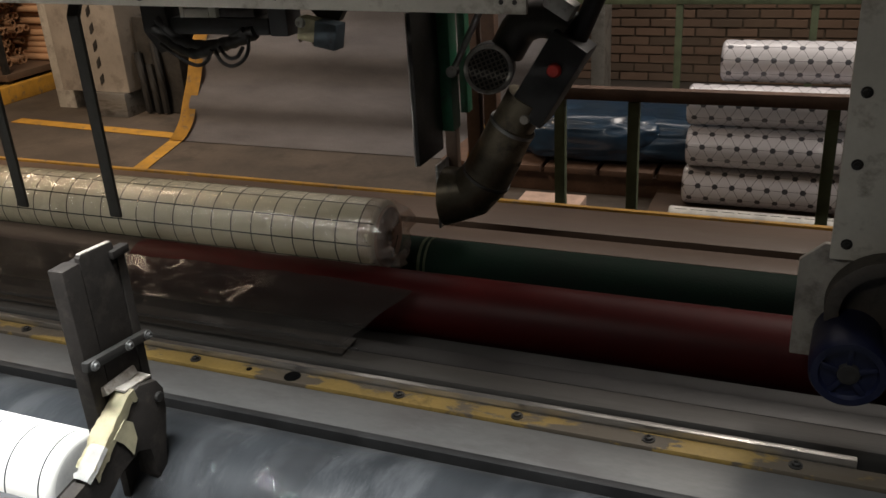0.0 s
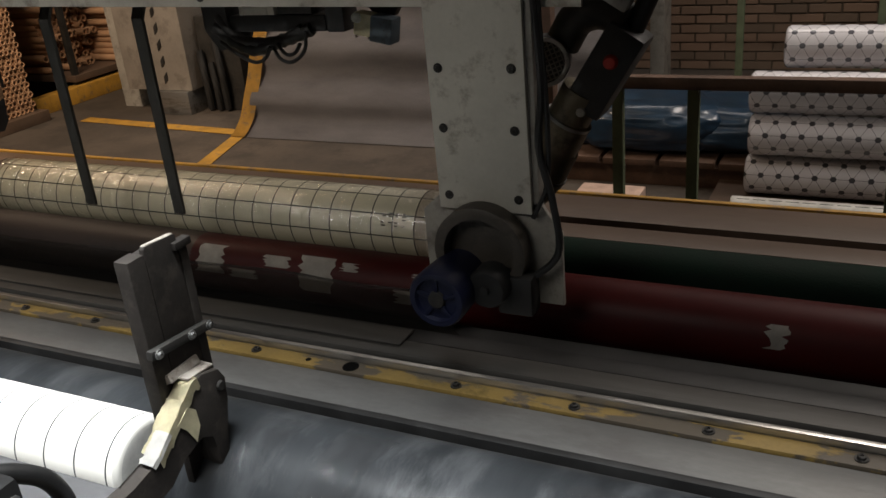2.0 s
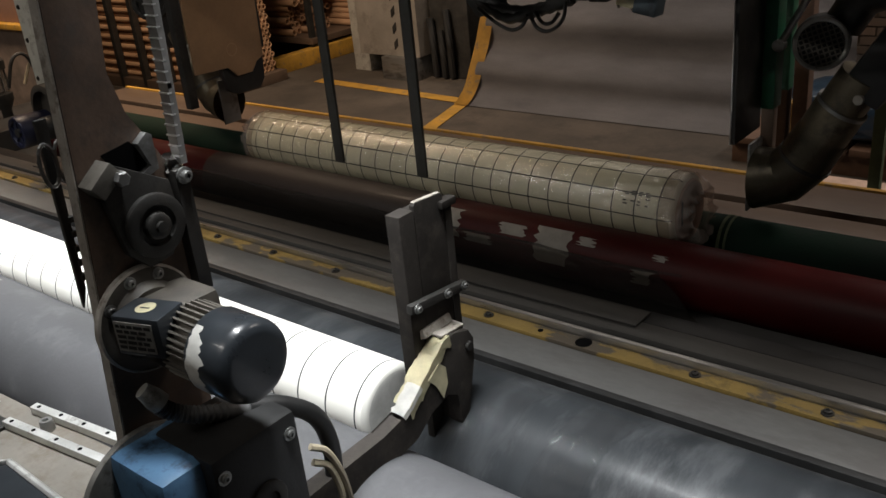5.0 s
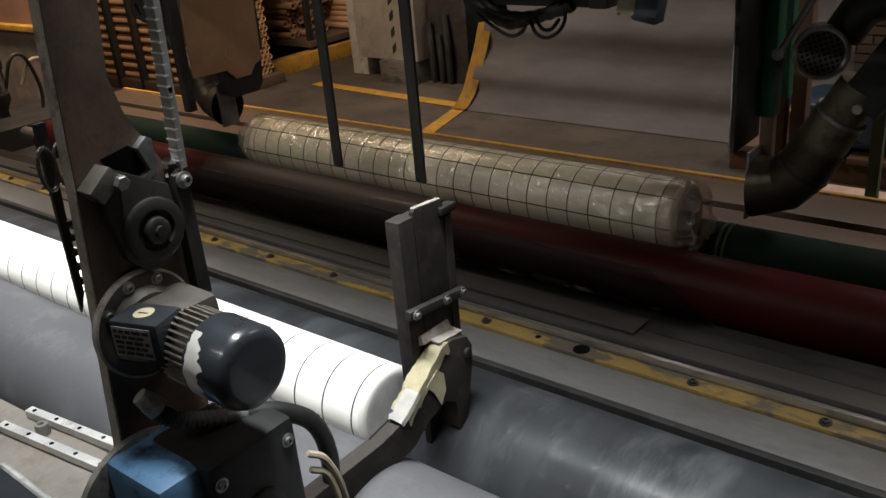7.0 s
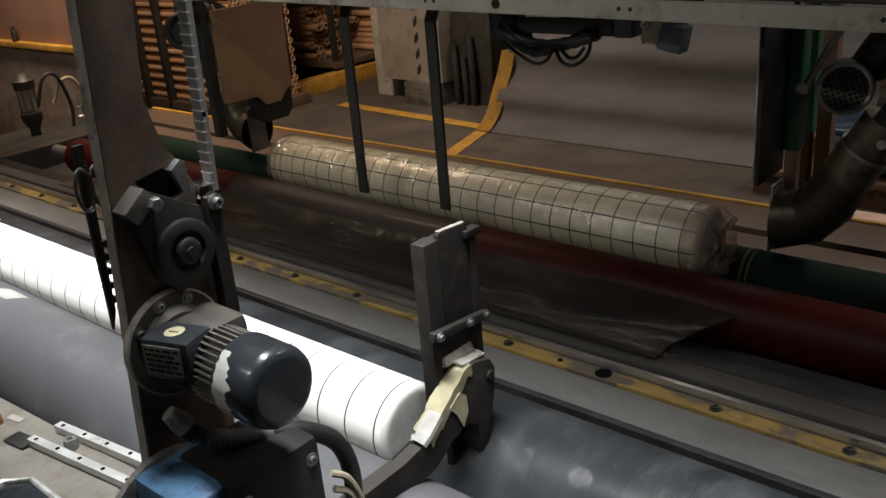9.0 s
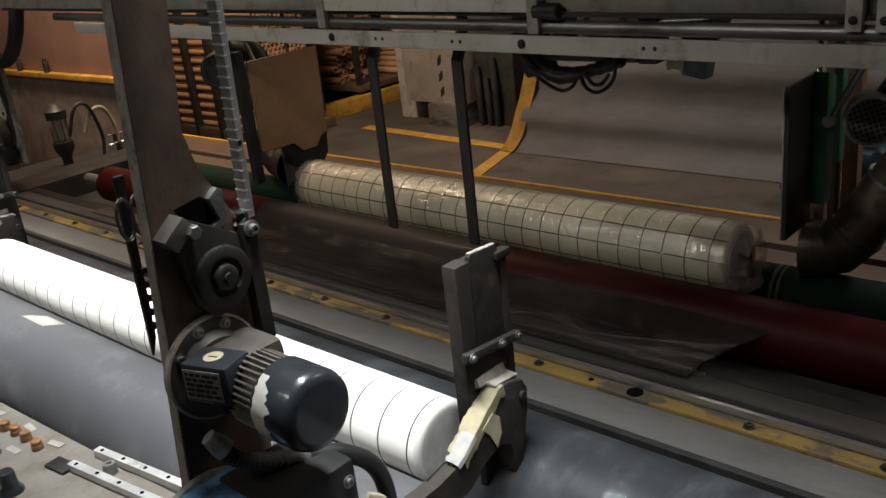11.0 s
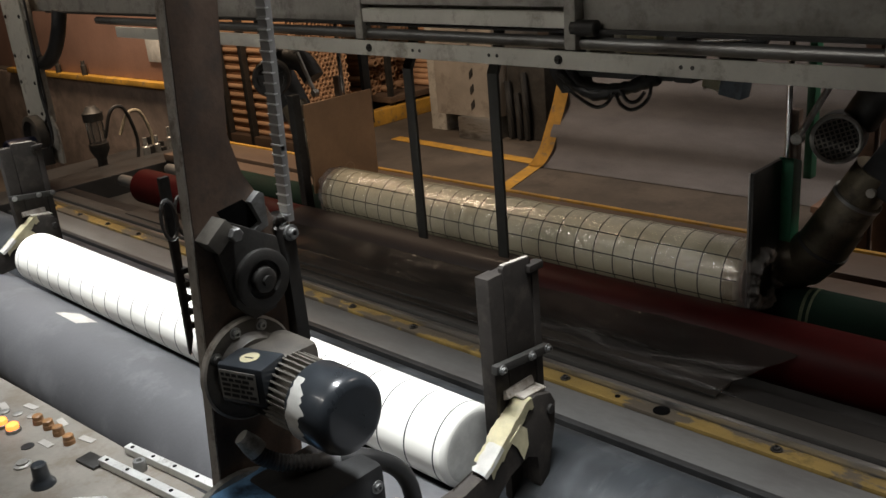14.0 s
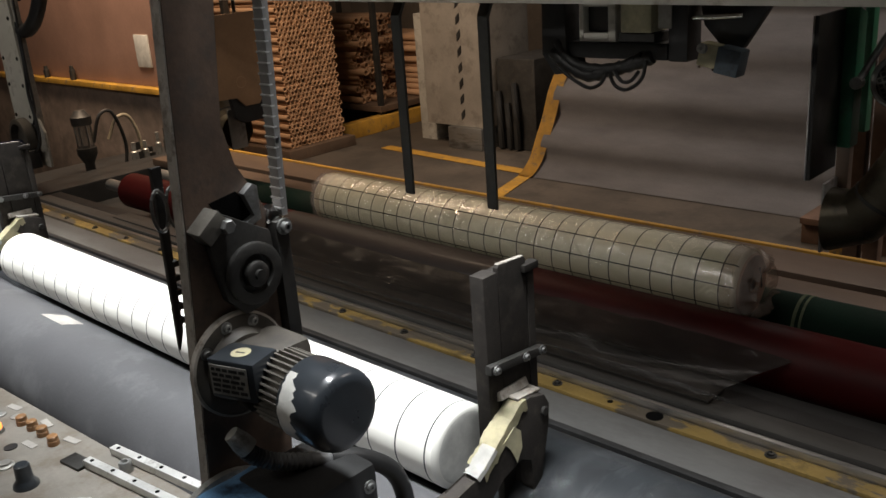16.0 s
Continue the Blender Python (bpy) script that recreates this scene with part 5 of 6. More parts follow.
    # mitred elbow: two cut sections and the flared outlet
    cuts = [((0.243, 0.968), (0.50, 0.86), 0.070), ((0.198, 0.888), (0.62, 0.78), 0.0735), ((0.155, 0.842), (0.85, 0.52), 0.077), ((0.074, 0.820), (1.0, 0.06), 0.088)]
    for (c0, d0, r0), (c1, d1, r1) in zip(cuts, cuts[1:]):
        b = B()
        rings = []
        for (px, pz), (dx, dz), r in ((c0, d0, r0), (c1, d1, r1)):
            ax = Vector((s * dx, 0, dz)).normalized()
            up = Vector((-ax.z, 0, ax.x))
            rings.append([b.verts.new(Vector((X(px), 2.29, pz)) + up * (r * math.cos(2 * math.pi * i / 32)) + Vector((0, r * math.sin(2 * math.pi * i / 32), 0))) for i in range(32)])
        for i in range(32):
            b.faces.new((rings[0][i], rings[0][(i + 1) % 32], rings[1][(i + 1) % 32], rings[1][i]))
        bmesh.ops.solidify(b, geom=b.faces[:], thickness=0.002)
        part("elbow_section", b, M_BRONZE, du)
    for px, pz, r in ((0.283, 1.045, 0.0685), (0.200, 0.891, 0.0755)):
        b = B()
        lathe(b, (X(px), 2.29, pz), (s * 0.5, 0, 0.86), [(-0.005, 0.05), (-0.005, r), (0.005, r), (0.005, 0.05)], 28)
        part("duct_band", b, M_STEEL if px > 0.26 else M_DARKSTEEL, du, "clamp band")
    b = B()
    box(b, X(0.066) - 0.004, X(0.066) + 0.004, 2.24, 2.33, 0.735, 0.93, 0.002)
    part("outlet_plate", b, M_STEEL, du, "thin steel outlet plate")
    # guide post, rod
    b = B()
    px = -1.056 if not mirror else cx
    box(b, px + s * 0.03 - 0.012, px + s * 0.03 + 0.012, 2.45, 2.49, 1.03, 1.56, 0.003)
    part("guide_post", b, M_GREENPOST if not mirror else M_DARKSTEEL, root, "green guide post" if not mirror else "dark guide post")
    b = B()
    box(b, X(0.075) - 0.018, X(0.075) + 0.018, 2.34, 2.37, 0.88, 1.26, 0.004)
    part("back_post", b, M_BROWN, root, "brown steel back post")
    b = B()
    cyl(b, (px + s * 0.02, 2.33, 1.05), (px + s * 0.02, 2.33, 1.56), 0.009)
    part("chrome_rod", b, M_CHROME, root, "bright chrome piston rod")
    b = B()
    tube(b, [(X(0.215), 2.26, 1.37), (X(0.125), 2.26, 1.20)], 0.009, 10)
    lathe(b, (X(0.125), 2.26, 1.20), (0, -1, 0), [(-0.012, 0), (-0.012, 0.016), (0.012, 0.016), (0.012, 0)], 16)
    part("gas_strut", b, M_ALU, root, "pale thin strut")
    b = B()
    box(b, X(0.0), X(0.5), 2.30, 2.42, 1.545, 1.60, 0.004)
    part("slide_carriage", b, M_DARKSTEEL, root)
    pp = thing("push_plate", (cx, 2.28, 1.12), "dark push plate for the roll end on green holder" if not mirror else "brown hardboard push plate for the roll end", "push plate", group="push plates at the roll ends")
    if not mirror:
        b = B()
        box(b, cx - 0.014, cx - 0.002, 2.08, 2.25, 0.98, 1.385, 0.002)
        part("plate", b, M_DARKSTEEL, pp)
        b = B()
        prism(b, [(2.253, 1.03), (2.31, 1.03), (2.31, 1.37), (2.253, 1.39)], "x", cx - 0.012, cx + 0.03, 0.003)
        part("holder", b, M_GREENPOST, pp, "green painted holder")
        b = B()
        box(b, cx - 0.016, cx - 0.012, 2.077, 2.082, 0.98, 1.385, 0.001)
        part("pale_edge", b, M_BRIGHT, pp, "bright worn edge")
    else:
        b = B()
        prism(b, [(2.09, 1.375), (2.46, 1.375), (2.45, 1.0), (2.41, 0.985), (2.38, 0.945), (2.30, 0.945), (2.26, 0.99), (2.09, 0.995)], "x", cx, cx + 0.012, 0.001)
        part("plate", b, M_BOARD, pp)
        b = B()
        lathe(b, (cx + 0.012, 2.29, 1.06), (1, 0, 0), [(0, 0.028), (0.0012, 0.028), (0.0012, 0.024), (0, 0.024)], 24)
        part("ring_mark", b, M_CARD, pp, "faint round mark")
        b = B()
        prism(b, [(2.23, 1.0), (2.46, 1.0), (2.45, 0.90), (2.42, 0.865), (2.29, 0.865), (2.25, 0.89)], "x", cx - 0.03, cx - 0.002, 0.002)
        part("pad", b, M_BLACK, pp, "black rubber pad")
        b = B()
        box(b, cx - 0.04, cx - 0.002, 2.045, 2.085, 0.86, 1.42, 0.003)
        part("holder", b, M_DARKSTEEL, pp, "dark steel holder")
    return root, pp


BLOW_R, PUSH_R = blower(False)
BLOW_L, PUSH_L = blower(True)


def carriage():
    """Cutter carriage that runs along the beam; drawn with the front plate's left edge at x = 0."""
    root = thing("cutter_carriage", (0.125, 1.80, 1.4), "pale grey cutter carriage plate with dark motor", "carriage")
    b = B()
    box(b, 0.0, 0.235, 1.785, 1.80, 1.035, 1.86, 0.003)
    pl = part("front_plate", b, M_CREAM, root, "scuffed pale grey plate")
    for x in (0.028, 0.205):
        for z in (1.07, 1.235, 1.375, 1.58):
            b = B()
            bolt(b, (x, 1.785, z), (0, -1, 0), 0.007, 0.006)
            part("plate_bolt", b, M_DARKSTEEL, pl)
    b = B()
    box(b, 0.215, 0.25, 1.801, 1.835, 1.02, 1.86, 0.004)
    part("side_web", b, M_GREYPAINT, root)
    b = B()
    box(b, 0.03, 0.20, 1.801, 1.873, 1.66, 1.71, 0.004)
    part("guide_shoe", b, M_DARKSTEEL, root, "dark guide shoe on the beam")
    b = B()
    prism(b, [(-0.055, 0.80), (0.30, 0.80), (0.30, 0.99), (0.25, 1.06), (-0.01, 1.06), (-0.055, 1.02)], "y", 1.801, 1.815, 0.003)
    part("knife_plate", b, M_GREYPAINT, root, "worn grey knife plate")
    b = B()
    lathe(b, (0.115, 1.785, 0.945), (0, -1, 0), [(0, 0), (0, 0.115), (0.05, 0.115), (0.055, 0.105), (0.055, 0.088), (0.02, 0.084), (0.02, 0)], 40)
    part("guard_ring", b, M_CASE, root, "grimy round knife guard")
    b = B()
    lathe(b, (0.052, 1.685, 0.872), (0, -1, 0), [(-0.10, 0), (-0.10, 0.066), (0.02, 0.072), (0.06, 0.072), (0.07, 0.067), (0.07, 0.054), (0.06, 0.05), (0.06, 0.0)], 36)
    mo = part("motor", b, M_NAVY, root, "dark navy motor with round end")
    b = B()
    lathe(b, (0.052, 1.626, 0.872), (0, -1, 0), [(0, 0), (0, 0.022), (0.010, 0.020), (0.012, 0.010), (0.008, 0)], 20)
    part("hub", b, M_DARKSTEEL, mo, "dark steel hub")
    for k in range(5):
        b = B()
        v = box(b, -0.005, 0.005, -0.006, 0.0, 0.018, 0.053, 0.001)
        bmesh.ops.transform(b, matrix=Matrix.Translation((0.052, 1.625, 0.872)) @ pose(0, 0, 0, 0, 72 * k, 0), verts=b.verts)
        part("spoke", b, M_NAVY, mo)
    b = B()
    lathe(b, (0.150, 1.74, 0.880), (0, -1, 0), [(0, 0), (0, 0.050), (0.05, 0.050), (0.06, 0.044), (0.06, 0.012), (0.068, 0.010), (0.068, 0)], 28)
    part("gear_head", b, M_BLACK, root, "black gear head beside the motor")
    b = B()
    box(b, 0.16, 0.25, 1.72, 1.78, 0.80, 0.90, 0.01)
    part("knife_block", b, M_BLACK, root, "black knife block")
    b = B()
    tube(b, curve([(0.255, 1.80, 1.56), (0.27, 1.79, 1.35), (0.262, 1.78, 1.2), (0.29, 1.775, 1.08), (0.30, 1.77, 0.95), (0.22, 1.76, 0.87)], 8), 0.009, 8)
    part("cable", b, M_BLACK, root, "black hanging cable")
    b = B()
    tube(b, curve([(0.262, 1.81, 1.75), (0.268, 1.80, 1.5), (0.28, 1.79, 1.3), (0.275, 1.79, 1.12), (0.24, 1.78, 1.03)], 8), 0.006, 8)
    part("cable", b, M_BLACK, root, "thin black cable")
    return root


CARRIAGE = carriage()

# ---- left end: pneumatics and board ----


def left_end():
    w = thing("guard_panel", (-7.4, 3.0, 0), "dusty pink guard board with a yellow frame", "guard panel")
    b = B()
    box(b, -9.2, -5.75, 3.0, 3.02, 0.987, 2.8, 0.004)
    part("board", b, M_PINKBOARD, w)
    b = B()
    box(b, -5.748, -5.69, 2.98, 3.03, 0.0, 2.8, 0.004)
    part("frame_post", b, M_YELLOW, w, "yellow frame post")
    b = B()
    box(b, -8.6, -5.75, 2.94, 3.03, 0.945, 0.985, 0.004)
    part("frame_rail", b, M_YELLOW, w, "worn yellow frame rail")
    b = B()
    box(b, -9.2, -5.75, 2.985, 3.03, 0.0, 0.943, 0.006)
    part("skirt", b, M_SKIRT, w, "oil-stained brown board skirt")
    b = B()
    box(b, -6.07, -5.89, 2.985, 2.998, 1.12, 1.34, 0.003)
    solo("notice_board", b, M_WHITE, (-5.98, 2.99, 1.23), "small blank pale notice on the guard", "notice")
    f = thing("air_filter", (-5.5, 2.25, 0.60), "air filter with clear bowl and metal cap", "air filter")
    base = (-5.5, 2.25)
    b = B()
    lathe(b, (*base, 0.90), (0, 0, 1), [(0, 0), (0, 0.06), (0.05, 0.062), (0.06, 0.05), (0.09, 0.03), (0.09, 0)], 20)
    part("cap", b, M_DARKSTEEL, f)
    b = B()
    lathe(b, (*base, 0.76), (0, 0, 1), [(0, 0), (0, 0.045), (0.14, 0.05), (0.14, 0)], 20)
    part("bowl", b, M_GLASS, f, "clear bowl")
    for dx, dy in ((0.05, 0), (-0.05, 0), (0, 0.05), (0, -0.05)):
        b = B()
        cyl(b, (base[0] + dx, base[1] + dy, 0.74), (base[0] + dx, base[1] + dy, 0.92), 0.006, 8)
        part("tie_rod", b, M_CHROME, f)
    b = B()
    lathe(b, (*base, 0.60), (0, 0, 1), [(0, 0), (0, 0.03), (0.06, 0.03), (0.12, 0.06), (0.16, 0.06), (0.16, 0)], 20)
    part("foot", b, M_DARKSTEEL, f)
    b = B()
    box(b, -5.85, -5.32, 1.9, 2.9, 0.0, 0.60, 0.01)
    solo("drive_cabinet", b, M_BLACK, (-5.6, 2.4, 0), "grimy dark drive cabinet", "cabinet")
    for k, (y0, top) in enumerate(((2.42, 0.94), (2.52, 0.90))):
        b = B()
        tube(b, curve([(-5.5, y0 - 0.12, 0.78), (-5.48, y0 - 0.06, top), (-5.47, y0 + 0.02, top), (-5.47, y0 + 0.07, 0.75), (-5.47, y0 + 0.05, 0.60)], 8), 0.011, 8)
        solo("air_hose", b, M_CABLE if k else M_BLACK, (-5.48, y0, 0.6), "looped air hose on the drive cabinet", "hose")
    m = thing("valve_group", (-5.40, 2.62, 0.60), "cluster of small dark air valves", "valve group")
    rnd = random.Random(11)
    for k in range(7):
        yy, zz, r = 2.50 + 0.045 * k, 0.60, rnd.uniform(0.018, 0.03)
        b = B()
        hh = rnd.uniform(0.08, 0.2)
        lathe(b, (-5.43 + rnd.uniform(-0.04, 0.04), yy, zz), (0, 0, 1), [(0, 0), (0, r), (hh * 0.6, r), (hh * 0.65, r * 0.6), (hh, r * 0.6), (hh, 0)], 14)
        part("valve", b, M_DARKSTEEL if k % 2 else M_ALU, m)
    for xx, hh in ((-7.55, 0.09), (-7.08, 0.11)):
        b = B()
        lathe(b, (xx, 2.962, 0.985), (0, 0, 1), [(0, 0), (0, 0.020), (0.01, 0.022), (hh * 0.7, 0.022), (hh * 0.75, 0.016), (hh, 0.015), (hh, 0)], 18)
        solo("oil_pot", b, M_DARKSTEEL, (xx, 2.962, 0.985), "small grimy oil pot on the yellow rail", "pot", group="oil pots on the rail")


left_end()

# ---- far left: cardboard tubes, grey cabinet ----


def tube_mesh(L, r, seg=10):
    b = B()
    lathe(b, (0, 0, 0), (1, 0, 0), [(0.12, r * 0.72), (0, r * 0.72), (0, r), (L, r), (L, r * 0.72), (L - 0.12, r * 0.72)], seg)
    return finish("tube", b, M_CARD)


def tube_stack():
    r, L = 0.0245, 1.9
    root = thing("tube_stack", (-7.05, 4.85, 0), "tall stack of brown cardboard tubes between posts", "tube stack")
    me = tube_mesh(L, r)
    rnd = random.Random(2)
    rest = []
    n = 0
    for k in range(50):
        z = 0.10 + r + k * r * 1.76
        for i in range(13):
            y = 4.53 + r + i * 2 * r + (r if k % 2 else 0)
            x = -8.98 + rnd.uniform(-0.008, 0.010)
            if n < 300 and (i < 5 or k > 12) and not (i > 9 and k < 16):
                t = new("tube", me)
                t.parent = root
                t.location = Vector((x, y, z)) - root.location
                n += 1
            else:
                rest.append((x, y, z))
    verts, faces = [], []
    for x, y, z in rest:
        o = len(verts)
        seg = 10
        for xx, rr in ((x, r), (x + L, r), (x + L, r * 0.72), (x + L - 0.12, r * 0.72)):
            verts += [(xx - root.location.x, y + rr * math.cos(2 * math.pi * s / seg) - root.location.y, z + rr * math.sin(2 * math.pi * s / seg)) for s in range(seg)]
        for ring in range(3):
            for s in range(seg):
                faces.append((o + ring * seg + s, o + ring * seg + (s + 1) % seg, o + (ring + 1) * seg + (s + 1) % seg, o + (ring + 1) * seg + s))
    me2 = bpy.data.meshes.new("tube_rest")
    me2.from_pydata(verts, [], faces)
    me2.materials.append(M_CARD)
    ob = new("tube_rest", me2)
    ob.parent = root
    tagged(ob, kind="stuff")
    for x in (-8.55, -8.15, -7.75):
        b = B()
        box(b, x - 0.03, x + 0.03, 4.46, 4.52, 0, 2.3, 0.004)
        part("post", b, M_DARKSTEEL, root, "dark steel rack post")
    b = B()
    box(b, -9.0, -7.0, 4.46, 5.25, 0.0, 0.098, 0.005)
    part("pallet", b, M_BROWN, root, "flat brown pallet")
    shift(root, 0.34, 0.14)


tube_stack()


def tube_rack():
    root = thing("tube_rack", (-8.4, 6.6, 0), "rack of loose cardboard tubes on a low frame", "tube rack")
    b = B()
    box(b, -9.4, -7.55, 6.1, 7.3, 0.18, 0.24, 0.005)
    part("deck", b, M_BROWN, root)
    for x in (-9.35, -7.6):
        for y in (6.15, 7.2):
            b = B()
            box(b, x - 0.03, x + 0.03, y - 0.03, y + 0.03, 0, 0.18)
            part("leg", b, M_DARKSTEEL, root)
            b = B()
            box(b, x - 0.025, x + 0.025, y - 0.025, y + 0.025, 0.24, 2.2)
            part("post", b, M_DARKSTEEL, root)
    me = tube_mesh(1.15, 0.033, 10)
    rnd = random.Random(9)
    for j, (x0, rows, cols) in enumerate(((-9.1, 15, 9), (-8.72, 11, 8))):
        for k in range(rows):
            for i in range(cols):
                t = new("tube", me)
                t.parent = root
                t.matrix_basis = Matrix.Translation(Vector((x0 + rnd.uniform(-0.06, 0.06) + (0.0 if k % 5 else 0.1), 6.16 + 0.066 * i + (0.033 if k % 2 else 0) + j * 0.62, 0.275 + k * 0.058)) - root.location) @ pose(0, 0, 0, 0, 0, rnd.uniform(-2, 2))
    shift(root, 0.62, -0.1)


tube_rack()


def far_left():
    c = thing("grey_cabinet", (-5.65, 6.0, 0), "tall grey machine cabinet with hazard stripe", "cabinet")
    b = B()
    box(b, -6.02, -5.30, 5.75, 6.4, 0.20, 1.75, 0.01)
    part("body", b, M_CABINET, c)
    b = B()
    box(b, -5.72, -5.32, 5.70, 6.3, 0.0, 0.20, 0.006)
    part("plinth", b, M_STEEL, c, "lighter grey plinth")
    for k in range(9):
        b = B()
        prism(b, [(-5.58, 0.26 + k * 0.14), (-5.54, 0.30 + k * 0.14), (-5.54, 0.36 + k * 0.14), (-5.58, 0.32 + k * 0.14)], "y", 5.740, 5.746)
        part("hazard_mark", b, M_BLACK, c, "black hazard stripe")
    b = B()
    box(b, -6.26, -6.06, 5.9, 6.2, 0.0, 1.18, 0.006)
    solo("pale_column", b, M_GREYPAINT, (-6.16, 6.05, 0), "pale upright column beside the cabinet", "column")
    g = thing("drive_unit", (-5.0, 6.0, 0), "dark oily drive unit with upright levers", "machine")
    b = B()
    box(b, -5.28, -4.86, 5.9, 6.5, 0.0, 0.80, 0.02)
    part("body", b, M_DARKSTEEL, g)
    for x, h0 in ((-5.22, 0.52), (-5.12, 0.42), (-5.04, 0.6)):
        b = B()
        tube(b, curve([(x, 5.86, 0.02), (x + 0.02, 5.83, h0 * 0.5), (x - 0.02, 5.86, h0)], 6), 0.03, 8)
        part("dark_lever", b, M_BLACK, g, "dark lever")
    b = B()
    box(b, -7.02, -6.88, 5.45, 7.6, 0.0, 0.15, 0.006)
    solo("floor_kerb", b, M_YELLOW, (-6.95, 6.5, 0), "yellow painted steel kerb on the floor", "kerb")


far_left()

# ---- far right: fence, covering rolls, bags, brick wall ----


def fence():
    root = thing("fence", (0, 3.45, 0), "low rusty rail fence with faded green posts", "fence")
    b = B()
    box(b, -1.12, 1.8, 3.43, 3.48, 0.905, 0.955, 0.006)
    part("top_rail", b, M_RUST, root, "rusty brown top rail")
    b = B()
    box(b, -1.12, 1.8, 3.44, 3.47, 0.30, 0.33, 0.004)
    part("low_rail", b, M_RUST, root)
    for x in (-1.08, -0.78, -0.055, 0.6, 1.3):
        b = B()
        box(b, x - 0.022, x + 0.022, 3.435, 3.475, 0.0, 0.904, 0.004)
        part("post", b, M_FENCEGREEN, root)
    shift(root, 0.08)
    f2 = thing("back_fence", (0, 5.9, 0), "faded green rail fence before the brick wall", "fence")
    b = B()
    box(b, -2.1, 2.2, 5.88, 5.92, 0.90, 0.94, 0.004)
    part("rail", b, M_FENCEGREEN, f2)
    for x in (-1.95, -1.0, -0.2, 0.8, 1.8):
        b = B()
        box(b, x - 0.022, x + 0.022, 5.885, 5.925, 0.0, 0.90, 0.004)
        part("post", b, M_FENCEGREEN, f2)
    shift(f2, 0.12)
    p = thing("steel_upright", (-1.55, 3.6, 0), "dark rusty steel upright behind the blower", "post")
    for x in (-1.40, -1.32):
        b = B()
        box(b, x - 0.03, x + 0.03, 3.5, 3.56, 0.0, 1.3, 0.005)
        part("post", b, M_RUST, p)
    b = B()
    prism(b, [(-1.62, 0.0), (-1.54, 0.0), (-1.36, 0.72), (-1.44, 0.72)], "y", 3.6, 3.66, 0.003)
    solo("orange_brace", b, M_YELLOW, (-1.55, 3.63, 0), "worn orange steel brace leaning on the upright", "brace")


fence()


def covering_rolls():
    first = None
    for i, (y, z, x0, lab) in enumerate(((4.62, 0.165, -0.64, ""), (4.62, 0.375, -0.63, ""), (4.66, 0.585, -0.64, ""), (4.80, 0.785, -0.50, ""))):
        b = B()
        r, L = 0.106, 1.75
        lathe(b, (x0, y, z), (1, 0, 0), [(0, 0.03), (0, 0.09), (0.008, 0.102), (0.02, r), (L - 0.02, r), (L, 0.09), (L, 0.03)], 48)
        cr = thing("covering_roll", (x0, y, z), "silvery star-patterned floor covering roll in glossy film", "floor covering roll", group="stacked covering rolls")
        part("sheet", b, M_STAR, cr)
        b = B()
        lathe(b, (x0, y, z), (1, 0, 0), [(0.004, 0.03), (-0.004, 0.03), (-0.004, 0.024), (0.2, 0.024), (0.2, 0)], 20)
        part("core", b, M_CARD, cr, "cardboard core")
    b = B()
    box(b, -0.8, 1.1, 4.42, 5.0, 0.0, 0.058, 0.004)
    solo("pallet", b, M_BROWN, (0.1, 4.7, 0), "low brown pallet under covering rolls", "pallet")
    root = thing("triangle_roll", (-0.68, 4.40, 0.0), "small roll printed with dark triangles", "floor covering roll")
    b = B()
    lathe(b, (-0.68, 4.40, 0.055), (1, 0, 0), [(0, 0), (0, 0.05), (0.004, 0.055), (1.75, 0.055), (1.755, 0.05), (1.755, 0)], 32)
    part("sheet", b, M_WHITE, root)
    for k in range(22):
        b = B()
        xk = -0.65 + k * 0.078
        vs = [b.verts.new((xk + du, 4.40 - 0.0562 * math.cos(a), 0.055 + 0.0562 * math.sin(a))) for du, a in ((0, 1.25), (0.062, 1.25), (0.031, 0.35))]
        b.faces.new(vs)
        part("triangle", b, M_BLACK, root)
    b = B()
    box(b, -0.70, 1.2, 4.50, 4.55, 0.672, 0.690, 0.003)
    solo("wooden_batten", b, M_BOARD, (0.2, 4.52, 0.68), "thin pinkish wooden batten lying on rolls", "batten")


covering_rolls()


